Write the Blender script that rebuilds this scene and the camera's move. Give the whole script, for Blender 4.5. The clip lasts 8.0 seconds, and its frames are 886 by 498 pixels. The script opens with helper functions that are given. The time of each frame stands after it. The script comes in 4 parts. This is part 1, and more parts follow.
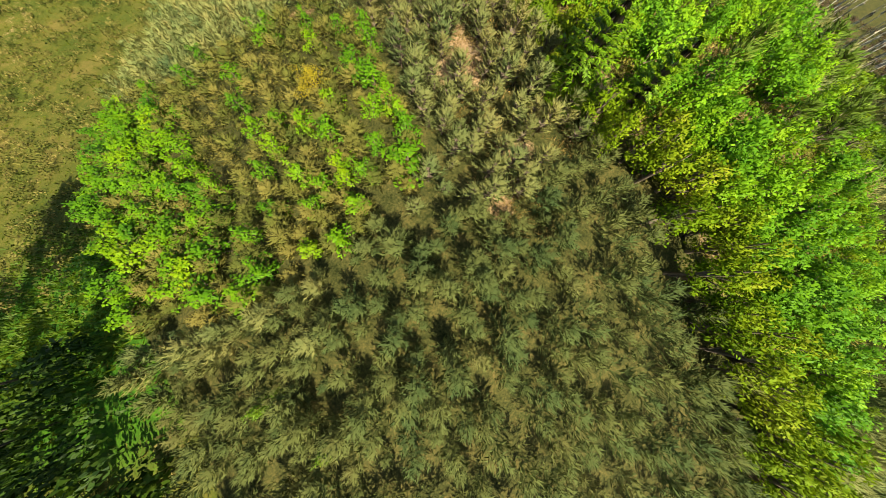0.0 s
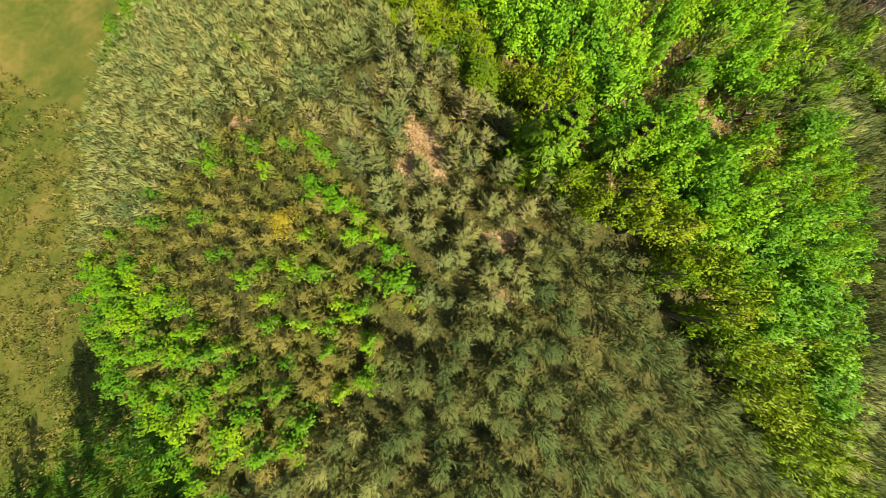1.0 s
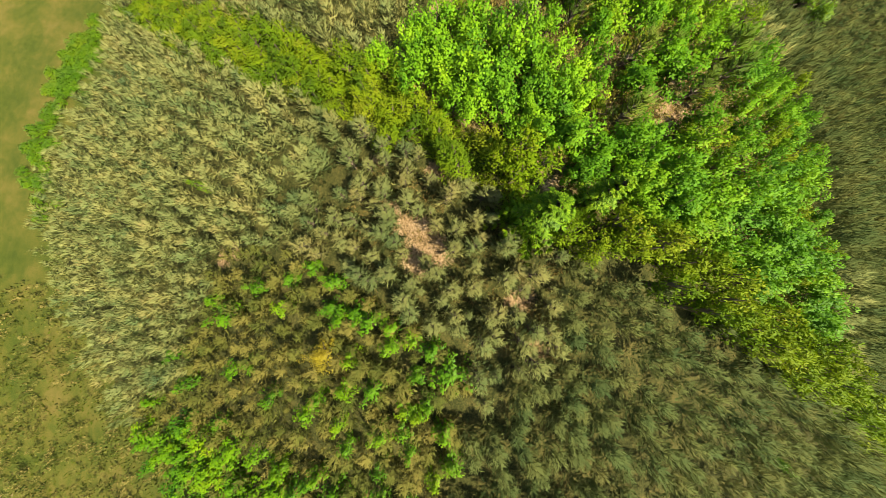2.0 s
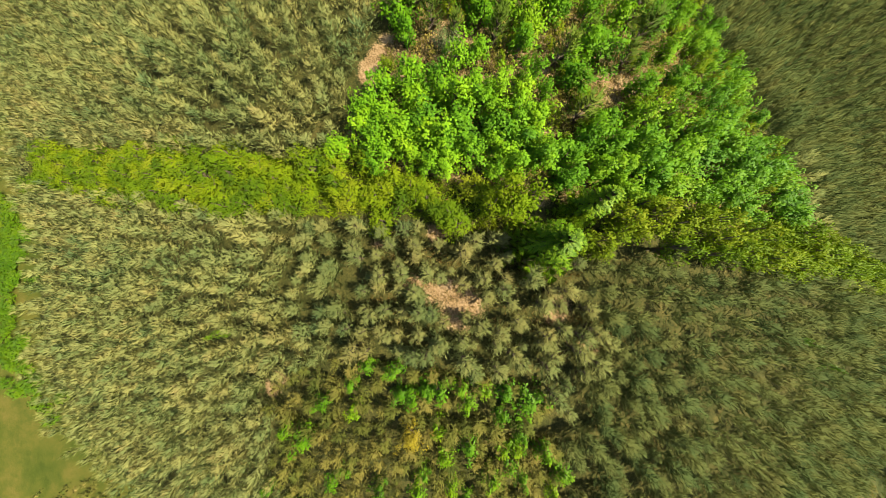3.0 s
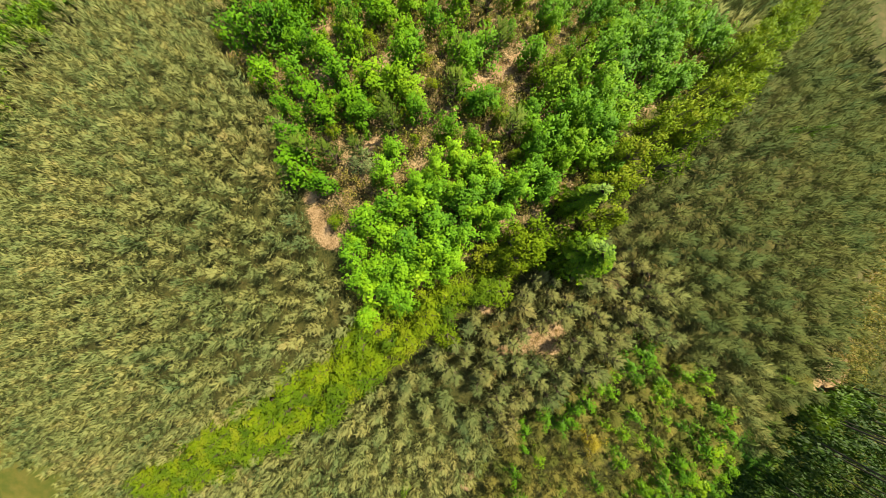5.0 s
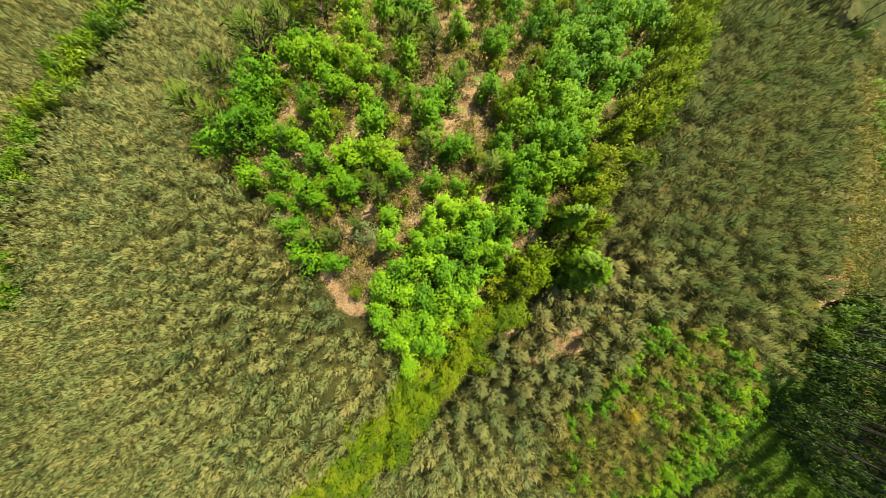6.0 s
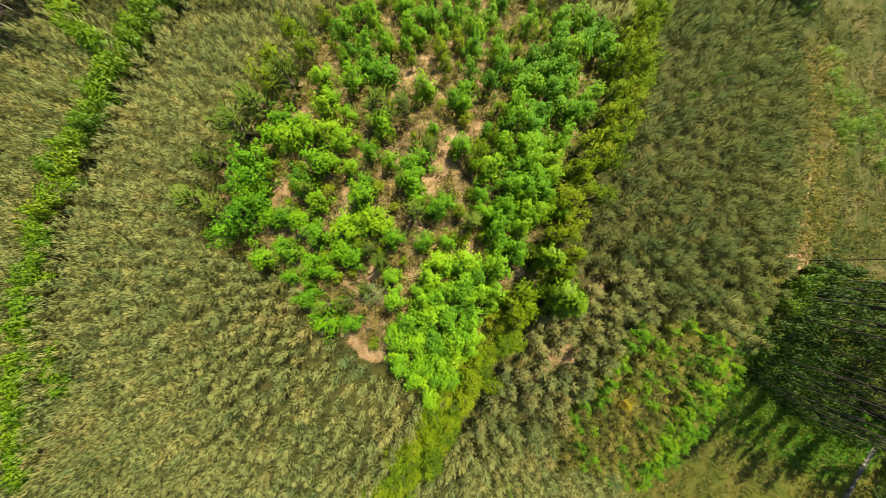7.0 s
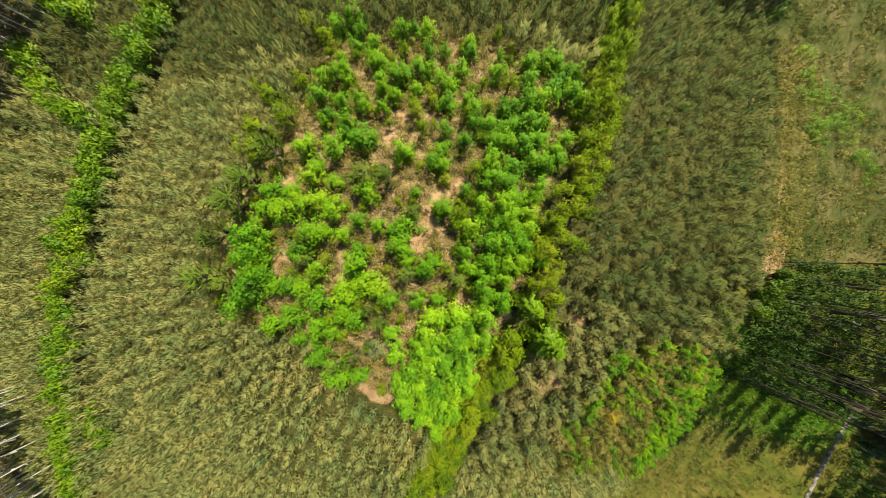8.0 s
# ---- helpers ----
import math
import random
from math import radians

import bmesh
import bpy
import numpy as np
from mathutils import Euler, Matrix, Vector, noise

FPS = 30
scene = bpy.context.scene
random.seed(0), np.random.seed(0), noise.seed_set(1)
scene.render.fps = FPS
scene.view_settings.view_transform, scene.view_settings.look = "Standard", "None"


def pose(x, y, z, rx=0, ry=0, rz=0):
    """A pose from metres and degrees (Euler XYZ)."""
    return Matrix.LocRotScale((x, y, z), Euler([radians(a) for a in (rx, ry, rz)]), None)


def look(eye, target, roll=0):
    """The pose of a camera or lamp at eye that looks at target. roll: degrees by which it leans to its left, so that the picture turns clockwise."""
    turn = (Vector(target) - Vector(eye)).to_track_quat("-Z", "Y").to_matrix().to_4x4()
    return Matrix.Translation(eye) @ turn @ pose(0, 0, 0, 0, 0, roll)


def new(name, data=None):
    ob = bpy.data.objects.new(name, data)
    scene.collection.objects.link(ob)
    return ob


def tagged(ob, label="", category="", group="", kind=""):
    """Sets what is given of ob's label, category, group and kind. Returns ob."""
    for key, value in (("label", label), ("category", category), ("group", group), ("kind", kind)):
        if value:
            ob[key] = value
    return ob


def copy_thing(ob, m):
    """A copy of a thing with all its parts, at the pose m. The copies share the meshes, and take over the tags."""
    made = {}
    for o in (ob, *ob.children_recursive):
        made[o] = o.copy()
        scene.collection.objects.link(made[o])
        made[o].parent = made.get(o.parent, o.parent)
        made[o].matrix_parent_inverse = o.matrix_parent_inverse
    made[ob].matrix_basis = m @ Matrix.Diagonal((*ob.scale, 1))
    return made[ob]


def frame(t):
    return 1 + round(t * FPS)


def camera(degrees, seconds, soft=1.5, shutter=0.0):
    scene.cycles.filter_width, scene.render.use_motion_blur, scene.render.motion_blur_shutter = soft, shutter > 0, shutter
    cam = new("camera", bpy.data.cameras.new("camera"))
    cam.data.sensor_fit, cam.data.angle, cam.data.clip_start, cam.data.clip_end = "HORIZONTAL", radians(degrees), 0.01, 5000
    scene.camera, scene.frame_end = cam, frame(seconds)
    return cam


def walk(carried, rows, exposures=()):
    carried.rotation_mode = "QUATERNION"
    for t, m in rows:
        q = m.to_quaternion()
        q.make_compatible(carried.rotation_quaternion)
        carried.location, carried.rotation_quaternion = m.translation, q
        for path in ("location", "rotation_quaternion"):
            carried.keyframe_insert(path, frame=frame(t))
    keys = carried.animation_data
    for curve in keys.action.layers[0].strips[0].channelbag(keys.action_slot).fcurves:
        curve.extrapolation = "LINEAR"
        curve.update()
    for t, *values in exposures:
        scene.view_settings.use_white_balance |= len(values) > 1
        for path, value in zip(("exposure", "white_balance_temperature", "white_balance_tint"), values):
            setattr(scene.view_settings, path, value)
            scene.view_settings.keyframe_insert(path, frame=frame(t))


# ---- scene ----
cam = camera(138.1, 8.0, soft=0.6)
PATH = [
    (0, 21.068, 2.575, 9.944, 12.22, -7.63, 133.94),
    (0.5, 17.781, -0.219, 11.070, 10.93, -6.29, 126.69),
    (1, 14.513, -2.696, 12.174, 9.89, -4.96, 117.96),
    (1.5, 11.297, -4.857, 13.162, 8.93, -3.88, 108.35),
    (1.7, 10.031, -5.620, 13.503, 8.55, -3.53, 104.28),
    (2.8, 3.998, -8.563, 15.115, 8.00, -2.82, 77.60),
    (3, 2.944, -8.776, 15.323, 7.79, -2.49, 73.26),
    (3.5, 0.412, -8.925, 15.846, 7.20, -1.70, 62.14),
    (4, -1.945, -8.629, 16.304, 6.58, -1.01, 50.78),
    (4.2, -2.847, -8.324, 16.486, 6.20, -0.74, 46.33),
    (5.3, -7.112, -4.464, 17.740, 2.46, 1.67, 23.70),
    (5.5, -7.656, -3.731, 18.047, 2.18, 1.84, 20.41),
    (6, -8.696, -1.488, 18.978, 1.17, 1.92, 13.43),
    (6.5, -9.130, 1.314, 20.152, 0.02, 1.88, 8.17),
    (7, -9.171, 4.678, 21.262, -1.39, 1.72, 4.25),
    (7.5, -8.816, 8.398, 22.095, -2.70, 1.58, 1.28),
    (8, -8.039, 12.400, 22.615, -3.93, 1.49, -1.04),
]
walk(cam, [(t, pose(*p)) for t, *p in PATH], exposures=[(0.0, 1.46, 7500, 0), (8.0, 1.28, 7500, 0)])

# ---------------------------------------------------------------- light
SUN_AZ, SUN_EL = radians(62), radians(43)      # direction to the sun: from +x towards +y
world = bpy.data.worlds.new("sky")
scene.world = world
world.use_nodes = True
wn = world.node_tree.nodes
sky = wn.new("ShaderNodeTexSky")
sky.sky_type, sky.sun_disc = "NISHITA", False
sky.sun_elevation, sky.sun_rotation = SUN_EL, math.pi / 2 - SUN_AZ
world.node_tree.links.new(sky.outputs[0], wn["Background"].inputs[0])
wn["Background"].inputs[1].default_value = 0.072
sun = new("sun", bpy.data.lights.new("sun", "SUN"))
sun.data.energy, sun.data.angle, sun.data.color = 4.9, radians(0.55), (1.0, 0.93, 0.80)
sun.matrix_world = look((0, 0, 60), (-60 * math.cos(SUN_AZ) / math.tan(SUN_EL), -60 * math.sin(SUN_AZ) / math.tan(SUN_EL), 0))

# ---------------------------------------------------------------- the plan, in metres
GQ = [0.90, -0.0731, 0.0311, -0.00288, 0.00153, -0.00470]


def ground(x, y):
    """Height of the low hill: level at its crown, falling away to the plain."""
    x, y = np.asarray(x, float), np.asarray(y, float)
    bowl = GQ[3] * x * x + GQ[4] * x * y + GQ[5] * y * y
    lim = np.minimum(1.0, 90.0 / np.maximum(np.hypot(x, y), 1e-6))
    return GQ[0] + (GQ[1] * x + GQ[2] * y) * lim - 17.0 * np.tanh(-bowl / 17.0)


def inside(x, y, poly):
    """Which of the points lie in the polygon."""
    x, y = np.asarray(x, float), np.asarray(y, float)
    hit = np.zeros(x.shape, bool)
    for (x0, y0), (x1, y1) in zip(poly, poly[1:] + poly[:1]):
        with np.errstate(divide="ignore", invalid="ignore"):
            hit ^= ((y0 > y) != (y1 > y)) & (x < (x1 - x0) * (y - y0) / (y1 - y0) + x0)
    return hit


def near_line(x, y, line):
    """Distance of the points to a polyline."""
    x, y = np.asarray(x, float), np.asarray(y, float)
    best = np.full(x.shape, 1e9)
    for (x0, y0), (x1, y1) in zip(line, line[1:]):
        dx, dy = x1 - x0, y1 - y0
        s = np.clip(((x - x0) * dx + (y - y0) * dy) / (dx * dx + dy * dy), 0, 1)
        best = np.minimum(best, np.hypot(x - x0 - s * dx, y - y0 - s * dy))
    return best


# the planted block: clockwise from its north-east corner
BLOCK = [(44, 62), (51.5, 56), (47.6, 46), (44.6, 34), (41.8, 24), (40.2, 14), (40.8, 7), (39.2, 1), (38.6, -5), (38.2, -10), (38.2, -14), (38.4, -20), (37.0, -34), (33.0, -43.5), (28.6, -50.6), (22, -59.5),
         (13, -66), (2, -71.5), (-10, -70), (-19, -66), (-30, -69), (-60, -72), (-100, -72), (-101, -30), (-100, -10), (-98, 10), (-96, 30), (-88, 35), (-80, 44), (-73, 54), (-84, 110), (0, 112), (36, 100), (40, 75)]
CLEARING = [(-10.9, -15.0), (-15.0, -9.6), (-19.4, -7.8), (-26.1, -1.4), (-34.7, 0.9), (-41.0, 2.8), (-42.7, 10.4), (-41.0, 17.2), (-36.5, 22.0), (-31.1, 29.8),
            (-28.5, 38.5), (-25.5, 47.0), (-16.4, 44.0), (-9.2, 44.6), (1.1, 41.0), (4.2, 37.5), (11.6, 35.5), (10.8, 28.5), (7.4, 22.6), (3.3, 14.3), (1.9, 7.1), (-0.2, 0.5), (-3.0, -2.4), (-7.4, -11.7)]
MIXED = [(9.6, -28.6), (7.6, -24.8), (7.6, -18.7), (10.0, -12.7), (12.2, -7.9), (13.6, -3.0), (17.5, -2.4), (21.1, -2.2), (29.0, -4.2), (35.5, -8.0), (40.5, -12.5), (39.6, -22.8), (38.8, -33.6), (35.5, -42.0), (28.6, -39.9), (21.4, -30.5), (17.6, -31.5), (14.3, -28.8)]
BIRCH_LINE = [(-30.6, -63), (-17.9, -38.4), (-11.0, -24.6), (-7.5, -15.4), (-4.6, -9.6), (-1.8, -4.2), (2.4, 2.5), (5.4, 12.5), (10.4, 25.2), (15.0, 36.6), (21.0, 50.8), (26.5, 66.0)]
HEDGE_LINE = [(-50.8, 61.4), (-54.0, 54.4), (-57.8, 46.1), (-61.6, 39.2), (-65.1, 31.2), (-67.4, 25.2), (-69.0, 19.2), (-71.8, 14.3), (-74.0, 7.2), (-76.6, -2.1), (-78.8, -10.9), (-80.8, -20.3), (-84.3, -30.6), (-87.8, -40.6), (-89.8, -48.6)]
BARE = [(-21.0, -7.2, 0.9), (-19.8, -7.9, 1.1), (-18.4, -8.9, 1.2), (-17.0, -10.0, 1.0), (-18.3, 0.4, 1.1), (-12.2, 10.8, 0.9), (-11.4, 12.6, 1.0), (-10.7, 14.6, 1.1), (-10.0, 16.4, 0.9), (-9.3, 18.0, 0.9), (-16.2, 26.7, 1.0), (-13.9, 29.6, 0.9), (-11.0, 23.0, 0.9),
        (-31.5, 10.2, 1.3), (-30.0, 21.0, 0.9), (-6.6, 19.6, 0.9), (-27.5, 5.2, 1.2), (-27.5, -2.0, 0.8), (-22.0, 11.5, 0.7), (-23.6, 21.0, 0.9), (3.4, -11.4, 1.0), (4.3, -9.0, 1.2), (6.3, -7.4, 1.8), (7.2, -8.4, 0.9), (-0.2, -7.6, 0.8), (-1.0, -13.1, 0.6), (9.1, 1.1, 1.0), (9.9, 0.2, 0.7),
        (13.3, 2.6, 0.9), (9.8, -28.8, 1.0), (8.6, -27.0, 0.8), (2.4, 2.8, 0.6), (-1.2, -1.0, 0.8)]

# ---------------------------------------------------------------- materials


def material(name):
    m = bpy.data.materials.new(name)
    m.use_nodes = True
    m.node_tree.nodes.clear()
    return m, m.node_tree.nodes, m.node_tree.links


def ramp(nodes, stops):
    r = nodes.new("ShaderNodeValToRGB")
    while len(r.color_ramp.elements) < len(stops):
        r.color_ramp.elements.new(0.5)
    for e, (at, c) in zip(r.color_ramp.elements, stops):
        e.position, e.color = at, (*c, 1)
    return r


def noise_node(nodes, links, coord, scale, detail=3.0, rough=0.55):
    n = nodes.new("ShaderNodeTexNoise")
    n.inputs["Scale"].default_value, n.inputs["Detail"].default_value, n.inputs["Roughness"].default_value = scale, detail, rough
    links.new(coord, n.inputs["Vector"])
    return n


def math_node(nodes, links, op, a, b):
    n = nodes.new("ShaderNodeMath")
    n.operation = op
    for k, v in enumerate((a, b)):
        if isinstance(v, (int, float)):
            n.inputs[k].default_value = v
        else:
            links.new(v, n.inputs[k])
    return n.outputs[0]


def leaf_material(name, stops, rough=0.5, through_light=0.3, patch=0.35, leafwise=0.35, treewise=0.3, spec=0.35):
    """Leaves: the colour wanders from leaf to leaf, from plant to plant and over patches of ground."""
    m, n, l = material(name)
    geo, info = n.new("ShaderNodeNewGeometry"), n.new("ShaderNodeObjectInfo")
    big = noise_node(n, l, geo.outputs["Position"], patch, 2.0)
    small = noise_node(n, l, geo.outputs["Position"], 1.1, 2.0)
    v = math_node(n, l, "MULTIPLY", geo.outputs["Random Per Island"], leafwise)
    own = n.new("ShaderNodeAttribute")
    own.attribute_name = "plant"
    each = math_node(n, l, "FRACT", math_node(n, l, "ADD", info.outputs["Random"], own.outputs["Fac"]), 0.0)
    v = math_node(n, l, "ADD", v, math_node(n, l, "MULTIPLY", each, treewise))
    v = math_node(n, l, "ADD", v, math_node(n, l, "MULTIPLY", big.outputs["Fac"], 0.9))
    v = math_node(n, l, "ADD", v, math_node(n, l, "MULTIPLY", small.outputs["Fac"], 0.7))
    v = math_node(n, l, "SUBTRACT", v, 0.8 + 0.5 * (leafwise + treewise) - 0.5)
    r = ramp(n, stops)
    l.new(v, r.inputs[0])
    p, t, mix, out = n.new("ShaderNodeBsdfPrincipled"), n.new("ShaderNodeBsdfTranslucent"), n.new("ShaderNodeMixShader"), n.new("ShaderNodeOutputMaterial")
    p.inputs["Roughness"].default_value, p.inputs["Specular IOR Level"].default_value = rough, spec
    l.new(r.outputs[0], p.inputs["Base Color"])
    l.new(r.outputs[0], t.inputs["Color"])
    mix.inputs[0].default_value = through_light
    l.new(p.outputs[0], mix.inputs[1])
    l.new(t.outputs[0], mix.inputs[2])
    l.new(mix.outputs[0], out.inputs[0])
    return m


def bark_material(name, stops, scale=9.0, rough=0.85):
    m, n, l = material(name)
    tc = n.new("ShaderNodeTexCoord")
    mp = n.new("ShaderNodeMapping")
    mp.inputs["Scale"].default_value = (1, 1, 0.25)
    l.new(tc.outputs["Object"], mp.inputs[0])
    a = noise_node(n, l, mp.outputs[0], scale, 6.0)
    r = ramp(n, stops)
    l.new(a.outputs["Fac"], r.inputs[0])
    p, b, out = n.new("ShaderNodeBsdfPrincipled"), n.new("ShaderNodeBump"), n.new("ShaderNodeOutputMaterial")
    b.inputs["Strength"].default_value, b.inputs["Distance"].default_value = 0.6, 0.03
    l.new(a.outputs["Fac"], b.inputs["Height"])
    l.new(b.outputs[0], p.inputs["Normal"])
    p.inputs["Roughness"].default_value = rough
    l.new(r.outputs[0], p.inputs["Base Color"])
    l.new(p.outputs[0], out.inputs[0])
    return m


def ground_material():
    """Litter and dry grass in the wood, sandy soil in the openings, rough grass on the meadow."""
    m, n, l = material("ground_cover")
    geo = n.new("ShaderNodeNewGeometry")
    pos = geo.outputs["Position"]
    fine, mid, big = noise_node(n, l, pos, 6.0, 6.0, 0.65), noise_node(n, l, pos, 0.8, 5.0), noise_node(n, l, pos, 0.12, 3.0)
    litter = ramp(n, [(0.37, (0.018, 0.022, 0.007)), (0.49, (0.050, 0.052, 0.016)), (0.60, (0.096, 0.080, 0.026)), (0.72, (0.19, 0.135, 0.05))])
    sand = ramp(n, [(0.40, (0.10, 0.066, 0.030)), (0.5, (0.24, 0.152, 0.080)), (0.62, (0.38, 0.26, 0.155))])
    grass = ramp(n, [(0.38, (0.042, 0.060, 0.010)), (0.46, (0.066, 0.078, 0.014)), (0.53, (0.096, 0.092, 0.019)), (0.61, (0.138, 0.108, 0.030))])
    lush = ramp(n, [(0.38, (0.014, 0.058, 0.006)), (0.5, (0.036, 0.105, 0.009)), (0.62, (0.070, 0.140, 0.012))])
    stubble = ramp(n, [(0.40, (0.020, 0.032, 0.007)), (0.46, (0.044, 0.054, 0.014)), (0.52, (0.070, 0.070, 0.023)), (0.59, (0.120, 0.098, 0.044))])
    f1 = math_node(n, l, "ADD", math_node(n, l, "MULTIPLY", fine.outputs["Fac"], 0.6), math_node(n, l, "MULTIPLY", mid.outputs["Fac"], 0.4))
    f2 = math_node(n, l, "ADD", math_node(n, l, "MULTIPLY", f1, 0.55), math_node(n, l, "MULTIPLY", big.outputs["Fac"], 0.45))
    for r in (litter, sand):
        l.new(f1, r.inputs[0])
    l.new(f2, grass.inputs[0])
    l.new(f1, lush.inputs[0])
    furrow = n.new("ShaderNodeTexWave")
    furrow.inputs["Scale"].default_value, furrow.inputs["Distortion"].default_value, furrow.inputs["Detail"].default_value = 0.12, 14.0, 4.0
    turned = n.new("ShaderNodeMapping")
    turned.inputs["Rotation"].default_value = (0, 0, radians(18))
    l.new(pos, turned.inputs[0])
    l.new(turned.outputs[0], furrow.inputs["Vector"])
    l.new(math_node(n, l, "ADD", f2, math_node(n, l, "MULTIPLY", math_node(n, l, "SUBTRACT", furrow.outputs["Fac"], 0.5), 0.035)), stubble.inputs[0])
    kinds = []
    for name in ("sandy", "grassy", "mown", "lush"):
        a = n.new("ShaderNodeAttribute")
        a.attribute_name = name
        edge = math_node(n, l, "ADD", a.outputs["Fac"], math_node(n, l, "MULTIPLY", math_node(n, l, "SUBTRACT", f1, 0.5), 1.4))
        s = n.new("ShaderNodeMapRange")
        s.inputs[1].default_value, s.inputs[2].default_value = 0.38, 0.62
        l.new(edge, s.inputs[0])
        kinds.append(s.outputs[0])
    x1, x2 = n.new("ShaderNodeMix"), n.new("ShaderNodeMix")
    x1.data_type = x2.data_type = "RGBA"
    l.new(kinds[1], x1.inputs[0])
    l.new(litter.outputs[0], x1.inputs[6])
    x0 = n.new("ShaderNodeMix")
    x0.data_type = "RGBA"
    l.new(kinds[2], x0.inputs[0])
    xl = n.new("ShaderNodeMix")
    xl.data_type = "RGBA"
    l.new(kinds[3], xl.inputs[0])
    l.new(grass.outputs[0], xl.inputs[6])
    l.new(lush.outputs[0], xl.inputs[7])
    l.new(xl.outputs[2], x0.inputs[6])
    l.new(stubble.outputs[0], x0.inputs[7])
    l.new(x0.outputs[2], x1.inputs[7])
    l.new(kinds[0], x2.inputs[0])
    l.new(x1.outputs[2], x2.inputs[6])
    l.new(sand.outputs[0], x2.inputs[7])
    p, b, out = n.new("ShaderNodeBsdfPrincipled"), n.new("ShaderNodeBump"), n.new("ShaderNodeOutputMaterial")
    b.inputs["Strength"].default_value, b.inputs["Distance"].default_value = 0.8, 0.12
    l.new(f1, b.inputs["Height"])
    l.new(b.outputs[0], p.inputs["Normal"])
    p.inputs["Roughness"].default_value = 0.95
    p.inputs["Specular IOR Level"].default_value = 0.04
    l.new(x2.outputs[2], p.inputs["Base Color"])
    l.new(p.outputs[0], out.inputs[0])
    return m


M_GROUND = ground_material()
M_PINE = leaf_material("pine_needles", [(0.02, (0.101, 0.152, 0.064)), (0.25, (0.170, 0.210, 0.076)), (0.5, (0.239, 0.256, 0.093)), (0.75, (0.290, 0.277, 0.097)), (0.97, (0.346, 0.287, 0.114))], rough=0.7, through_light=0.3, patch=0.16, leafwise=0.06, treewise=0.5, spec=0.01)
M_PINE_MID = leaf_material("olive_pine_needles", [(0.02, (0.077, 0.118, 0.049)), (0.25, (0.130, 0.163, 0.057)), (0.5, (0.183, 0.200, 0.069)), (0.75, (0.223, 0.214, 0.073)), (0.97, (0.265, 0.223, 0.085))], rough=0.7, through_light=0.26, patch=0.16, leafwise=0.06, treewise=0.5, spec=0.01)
# Darker, greener M_PINE: shaded sides of the sunward pines put into the colour.
M_PINE_SHADED = leaf_material("shaded_pine_needles", [(0.02, (0.043, 0.073, 0.028)), (0.25, (0.071, 0.101, 0.034)), (0.5, (0.102, 0.123, 0.040)), (0.75, (0.123, 0.134, 0.042)), (0.97, (0.146, 0.139, 0.048))], rough=0.7, through_light=0.2, patch=0.16, leafwise=0.06, treewise=0.5, spec=0.01)
M_PINE_DRY = leaf_material("dry_pine_needles", [(0.05, (0.074, 0.097, 0.022)), (0.4, (0.135, 0.140, 0.032)), (0.8, (0.212, 0.179, 0.048))], rough=0.7, through_light=0.2, patch=0.2, leafwise=0.12, treewise=0.5, spec=0.02)
M_FEATHER = leaf_material("feather_needles", [(0.05, (0.053, 0.095, 0.011)), (0.5, (0.095, 0.150, 0.019)), (0.95, (0.152, 0.191, 0.025))], rough=0.65, through_light=0.15, leafwise=0.12, treewise=0.5, spec=0.08)
M_OAK = leaf_material("oak_leaves", [(0.05, (0.037, 0.119, 0.011)), (0.35, (0.082, 0.210, 0.011)), (0.65, (0.135, 0.281, 0.011)), (0.95, (0.223, 0.344, 0.017))], rough=0.6, through_light=0.32, patch=0.09, leafwise=0.14, treewise=0.42, spec=0.08)
M_OAK_LIME = leaf_material("lime_oak_leaves", [(0.05, (0.053, 0.151, 0.015)), (0.35, (0.120, 0.271, 0.015)), (0.65, (0.196, 0.358, 0.017)), (0.95, (0.322, 0.440, 0.022))], rough=0.6, through_light=0.3, patch=0.09, leafwise=0.14, treewise=0.42, spec=0.08)
M_SMALL_OAK = leaf_material("small_oak_leaves", [(0.05, (0.035, 0.112, 0.006)), (0.35, (0.074, 0.180, 0.007)), (0.65, (0.121, 0.237, 0.007)), (0.95, (0.189, 0.274, 0.008))], rough=0.55, through_light=0.24, patch=0.12, leafwise=0.2, treewise=0.55, spec=0.12)
M_BIRCH = leaf_material("birch_leaves", [(0.05, (0.057, 0.113, 0.005)), (0.4, (0.108, 0.177, 0.007)), (0.75, (0.172, 0.228, 0.012)), (0.95, (0.231, 0.244, 0.021))], rough=0.6, through_light=0.22, patch=0.12, leafwise=0.25, treewise=0.45, spec=0.03)
M_LIME = leaf_material("sapling_leaves", [(0.02, (0.074, 0.134, 0.011)), (0.35, (0.131, 0.210, 0.012)), (0.7, (0.199, 0.267, 0.013)), (0.97, (0.274, 0.300, 0.024))], rough=0.65, through_light=0.36, patch=0.22, leafwise=0.06, treewise=0.7, spec=0.05)
M_SPRUCE = leaf_material("spruce_needles", [(0.05, (0.063, 0.140, 0.007)), (0.5, (0.143, 0.263, 0.013)), (0.9, (0.270, 0.381, 0.021))], leafwise=0.7, spec=0.1)
M_YELLOW = leaf_material("yellow_leaves", [(0.05, (0.150, 0.119, 0.011)), (0.5, (0.276, 0.218, 0.016)), (0.9, (0.364, 0.297, 0.032))], leafwise=0.6, spec=0.2)
M_SAGE = leaf_material("sage_leaves", [(0.05, (0.10, 0.14, 0.050)), (0.5, (0.16, 0.20, 0.075)), (0.9, (0.22, 0.25, 0.10))], rough=0.7, through_light=0.2, leafwise=0.3, spec=0.1)
